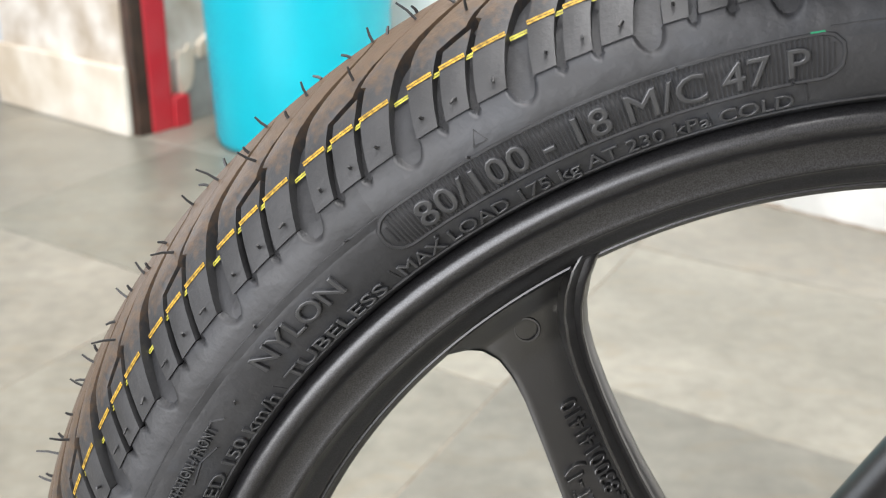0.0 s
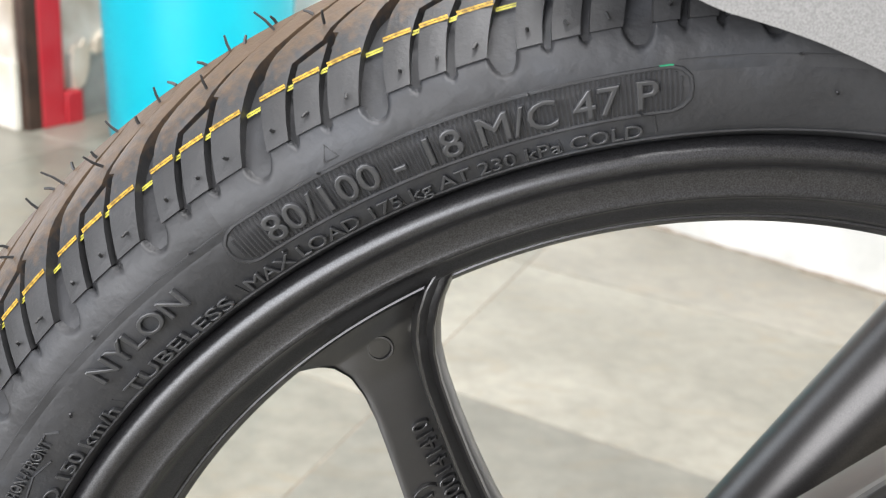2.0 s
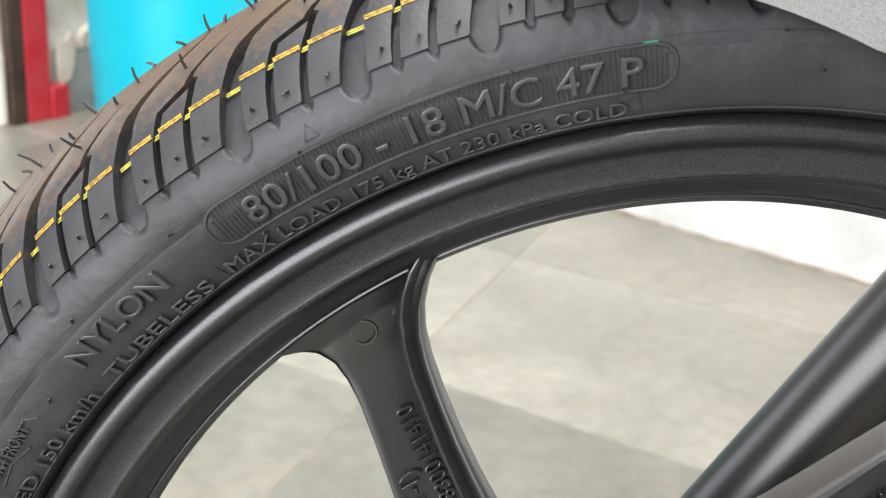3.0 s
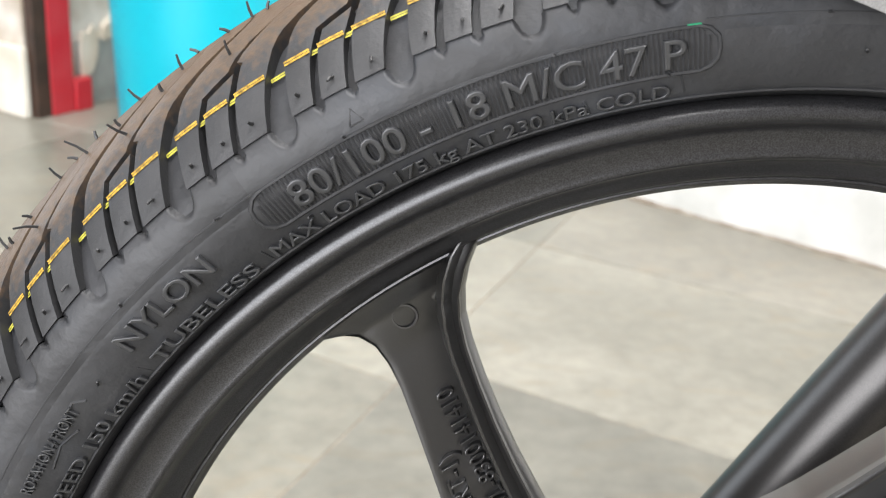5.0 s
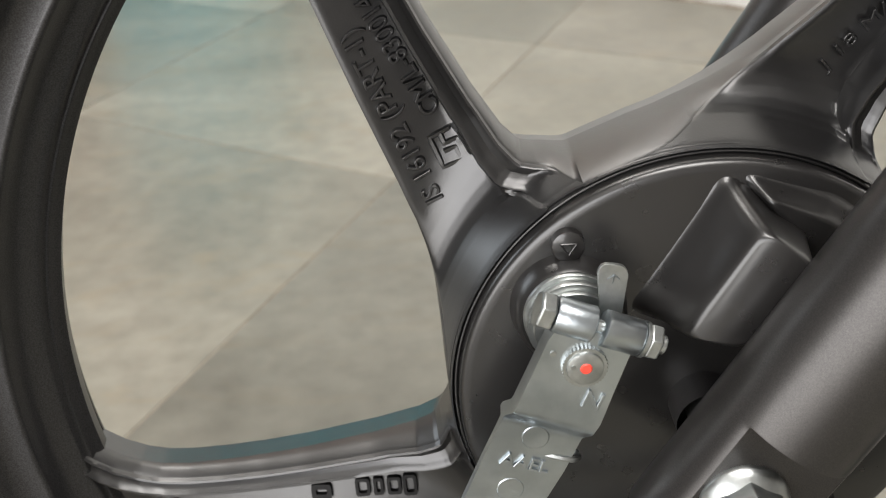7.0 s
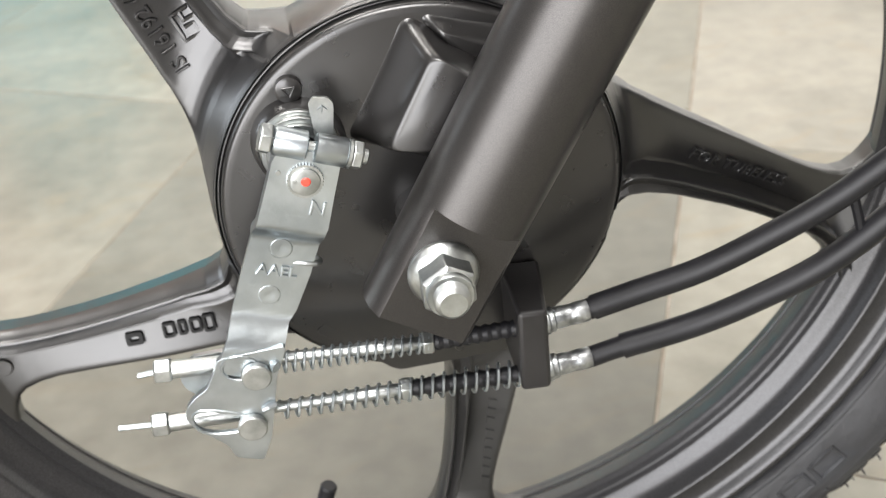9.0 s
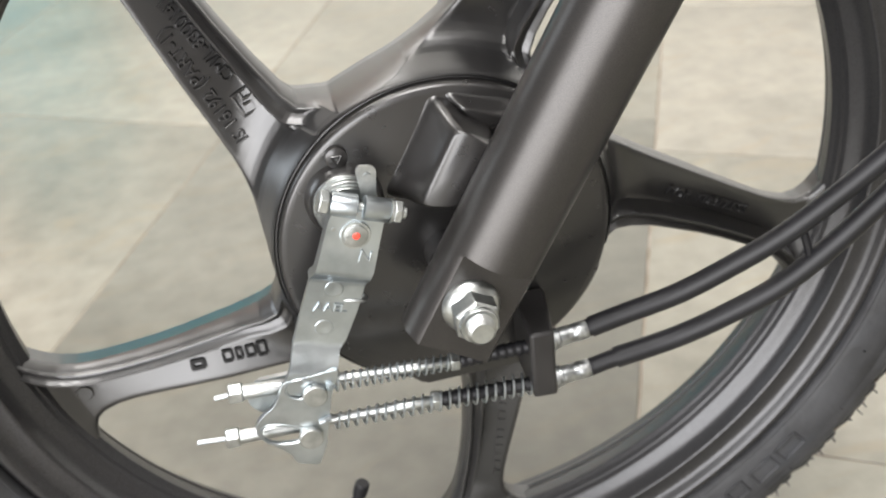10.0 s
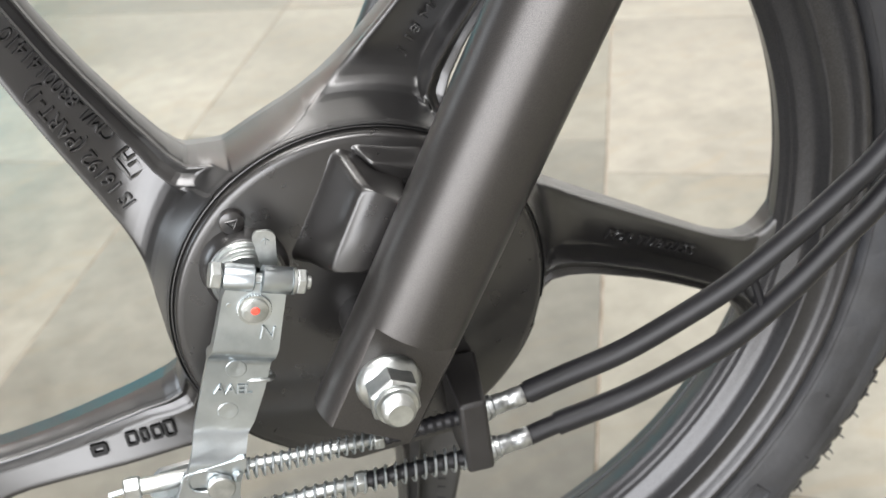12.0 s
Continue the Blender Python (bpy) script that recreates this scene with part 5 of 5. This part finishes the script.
# skirting along the far wall, in lengths with open joints
for s0, s1 in ((-1.62, -0.97), (-0.96, 0.0), (0.006, 0.94), (0.946, 1.85), (1.856, 3.49)):
    ob = structure("skirting", prism(along(s0, s1, 0, 0.014), 0.0, 0.125), SKIRT, "pale marble skirting board", "skirting", 0.003)

grime = bmesh.new()
grnd = random.Random(11)
foot_line = [in_room(-1.6 + 0.03 * k, 0.0150 + grnd.uniform(0.0, 0.003), 0.0005) for k in range(170)]
tube(foot_line, 0.004, 6, grime, True, [grnd.uniform(0.0025, 0.0065) for k in range(170)])
structure("trim", grime, MORTAR, "brown grime and mortar along the wall's foot", "grout")

# the stub wall on the left: cream front with a plinth, red frame on its return
C = Vector((-0.9778, 2.0510, 0))
F = Vector((-0.790, 0.613, 0))          # along its front, away from the corner
R = Vector((0.50, 0.866, 0))            # along its return, into the corner


def at_stub(f, r):
    p = C + F * f + R * r
    return (p.x, p.y)


structure("stub_wall", prism([at_stub(0.015, 0.02), at_stub(0.55, 0.02), at_stub(0.55, 1.25), at_stub(0.015, 1.25)], 0, HIGH), STUBWASH, "lime-washed stub wall", "wall")
structure("plinth", prism([at_stub(0.0, 0.0), at_stub(0.57, 0.0), at_stub(0.57, 0.0195), at_stub(0.0, 0.0195)], 0, 0.155), CREAM, "stained cream stone plinth", "plinth", 0.004)
structure("dado", prism([at_stub(0.0148, 0.16), at_stub(0.0148, 1.20), at_stub(0.003, 1.20), at_stub(0.003, 0.16)], 0, 0.15), DADO, "worn grey cement dado", "dado", 0.003)
frame_post = new("door_frame")
frame_post.location = (*at_stub(0.0, 0.06), 0)
tagged(frame_post, "red painted door frame post with a dark gap strip, worn at its foot", "door frame", kind="structure")


def frame_part(name, f0, f1, r0, r1, z0, z1, mat, label):
    pts = [at_stub(f0, r0), at_stub(f1, r0), at_stub(f1, r1), at_stub(f0, r1)]
    ob = part(name, prism(pts, z0, z1), mat, frame_post, label, 40, 0.003)
    ob.matrix_parent_inverse = Matrix.Translation(frame_post.location).inverted()
    return ob


# strip standing in for the shaded gap between plinth and red post
frame_part("dark_gap_strip", 0.010, -0.020, 0.022, 0.060, 0.0, 2.2, GAP_BROWN, "shaded gap beside the post, put in as a brown strip")
frame_part("red_post", 0.010, -0.022, 0.061, 0.125, 0.0, 2.2, REDP, "red painted post")
frame_part("red_foot", 0.010, -0.026, 0.126, 0.175, 0.0, 0.072, REDP, "chipped red foot block")

panel = new("door_leaf", mesh_of("door_leaf", prism([(-1.66, 2.86), (-1.55, 2.80), (-1.53, 2.83), (-1.64, 2.89)], 0.0, 2.0), PALE))
tagged(panel, "pale grey-blue painted door leaf standing open", "door")

# cyan plastic drum
bin_at = (-0.582, 2.065)
drum = new("plastic_drum")
drum.location = (*bin_at, 0)
tagged(drum, "large bright cyan plastic drum standing by the wall", "drum")


def patch(name, points, f0, f1, mat, label):
    """A flake of plaster on the return of the stub wall: points (along, height), between two depths."""
    bm = bmesh.new()
    rings = []
    for f, k in ((f0, 1.0), (f1, 0.93)):
        cr, cz = sum(p[0] for p in points) / len(points), sum(p[1] for p in points) / len(points)
        rings.append([(*at_stub(f, cr + (r - cr) * k), cz + (z - cz) * k) for r, z in points])
    rows = ring_grid(bm, rings, closed=True, wrap=False)
    bm.faces.new(rows[-1])
    return structure(name, bm, mat, label, "plaster")


patch("trim", [(0.165, 0.060), (0.200, 0.075), (0.215, 0.110), (0.222, 0.165), (0.205, 0.185), (0.190, 0.168), (0.170, 0.172), (0.163, 0.130)], 0.0035, -0.004, CREAM, "broken cream plaster beside the door post")
patch("trim", [(0.230, 0.140), (0.270, 0.148), (0.330, 0.170), (0.420, 0.176), (0.430, 0.215), (0.380, 0.205), (0.330, 0.235), (0.300, 0.205), (0.260, 0.190), (0.235, 0.172)], 0.0155, -0.001, CREAM, "flaking brown-edged plaster above the dado")
patch("trim", [(0.300, 0.232), (0.325, 0.240), (0.350, 0.262), (0.335, 0.275), (0.312, 0.258)], 0.0155, 0.009, DADO, "bare grey patch in the lime wash")


def turn_z(profile, steps=72):
    bm = bmesh.new()
    rings = [[(r * math.cos(2 * math.pi * i / steps), r * math.sin(2 * math.pi * i / steps), z) for r, z in profile] for i in range(steps)]
    ring_grid(bm, rings, closed=False, wrap=True)
    bmesh.ops.remove_doubles(bm, verts=bm.verts, dist=1e-6)
    return bm


part("drum_body", turn_z([(0.0, 0.0), (0.170, 0.0), (0.183, 0.006), (0.189, 0.02), (0.196, 0.20), (0.205, 0.45), (0.207, 0.50), (0.203, 0.50), (0.200, 0.45), (0.184, 0.02), (0.0, 0.015)]), CYAN, drum, "", 50)
part("drum_rim", turn_z([(0.203, 0.492), (0.215, 0.492), (0.217, 0.50), (0.215, 0.520), (0.206, 0.522), (0.203, 0.515), (0.203, 0.492)]), CYAN, drum, "", 50)

# floor: a bed of mortar with stone slabs laid on it
floor = structure("floor", prism(along(S0 - THICK, S1 + THICK, -THICK, DEPTH + THICK), -0.12, -0.0016), MORTAR, "floor of polished grey-green limestone slabs", "floor")
O, U, V = Vector((0.3277, 0.5888, 0)), Vector((0.843, -0.537, 0)), Vector((0.391, 0.921, 0))
SU, SV, GAP = 0.545, 0.5555, 0.0009
# slab tones: natural variety, plus floor shade near the wheel put into the stone
SHADOW_SLABS = {(-1, -1)}
MID_TONE = {(-2, 0), (-2, -1), (-2, -2), (-1, 0), (0, -1)}
DARK = {(-1, -3), (0, -2), (0, -3), (-2, 1), (-3, 0), (0, 2), (-4, -1), (1, -2), (-3, 2)}
srnd = random.Random(3)
for i in range(-10, 10):
    for j in range(-12, 12):
        deep = SV if i < 0 else SV * 0.825          # the courses on this side are narrower
        a = O + U * (i * SU) + V * (j * deep)
        mid = a + U * (SU / 2) + V * (deep / 2)
        if (i, j) == (-1, -2):
            continue
        if (i, j) == (-1, -1):                      # one long slab over the shadowed area, and a short one behind it
            deep *= 2
            mid = a + U * (SU / 2) + V * (SV * 0.14)
        if (i, j) == (-1, 0):
            deep *= 0.86
            mid = a + U * (SU / 2) + V * (SV * 0.57)
        rel = mid - WALL_P
        s, d = rel.dot(WALL_D), rel.dot(WALL_N)
        if not (S0 - 0.3 < s < S1 + 0.3 and -0.25 < d < DEPTH + 0.3):
            continue
        bm = bmesh.new()
        hw, hv = SU / 2 - GAP, deep / 2 - GAP
        lift = srnd.uniform(-0.0006, 0.0)
        corners = [U * su * hw + V * sv * hv for su, sv in ((-1, -1), (1, -1), (1, 1), (-1, 1))]
        low = [bm.verts.new((c.x, c.y, -0.0045)) for c in corners]
        mid_r = [bm.verts.new((c.x, c.y, -0.0012 + lift)) for c in corners]
        top = [bm.verts.new((c.x * 0.9975, c.y * 0.9975, lift)) for c in corners]
        for p, q in ((low, mid_r), (mid_r, top)):
            for k in range(4):
                bm.faces.new((p[k], p[(k + 1) % 4], q[(k + 1) % 4], q[k]))
        bm.faces.new(top)
        ob = part("slab", bm, STONE_SHADOW if (i, j) in SHADOW_SLABS else STONE_DARK if (i, j) in DARK else STONE_MID if (i, j) in MID_TONE else STONE_PALE, floor, "", 20)
        ob.location = (mid.x, mid.y, 0)
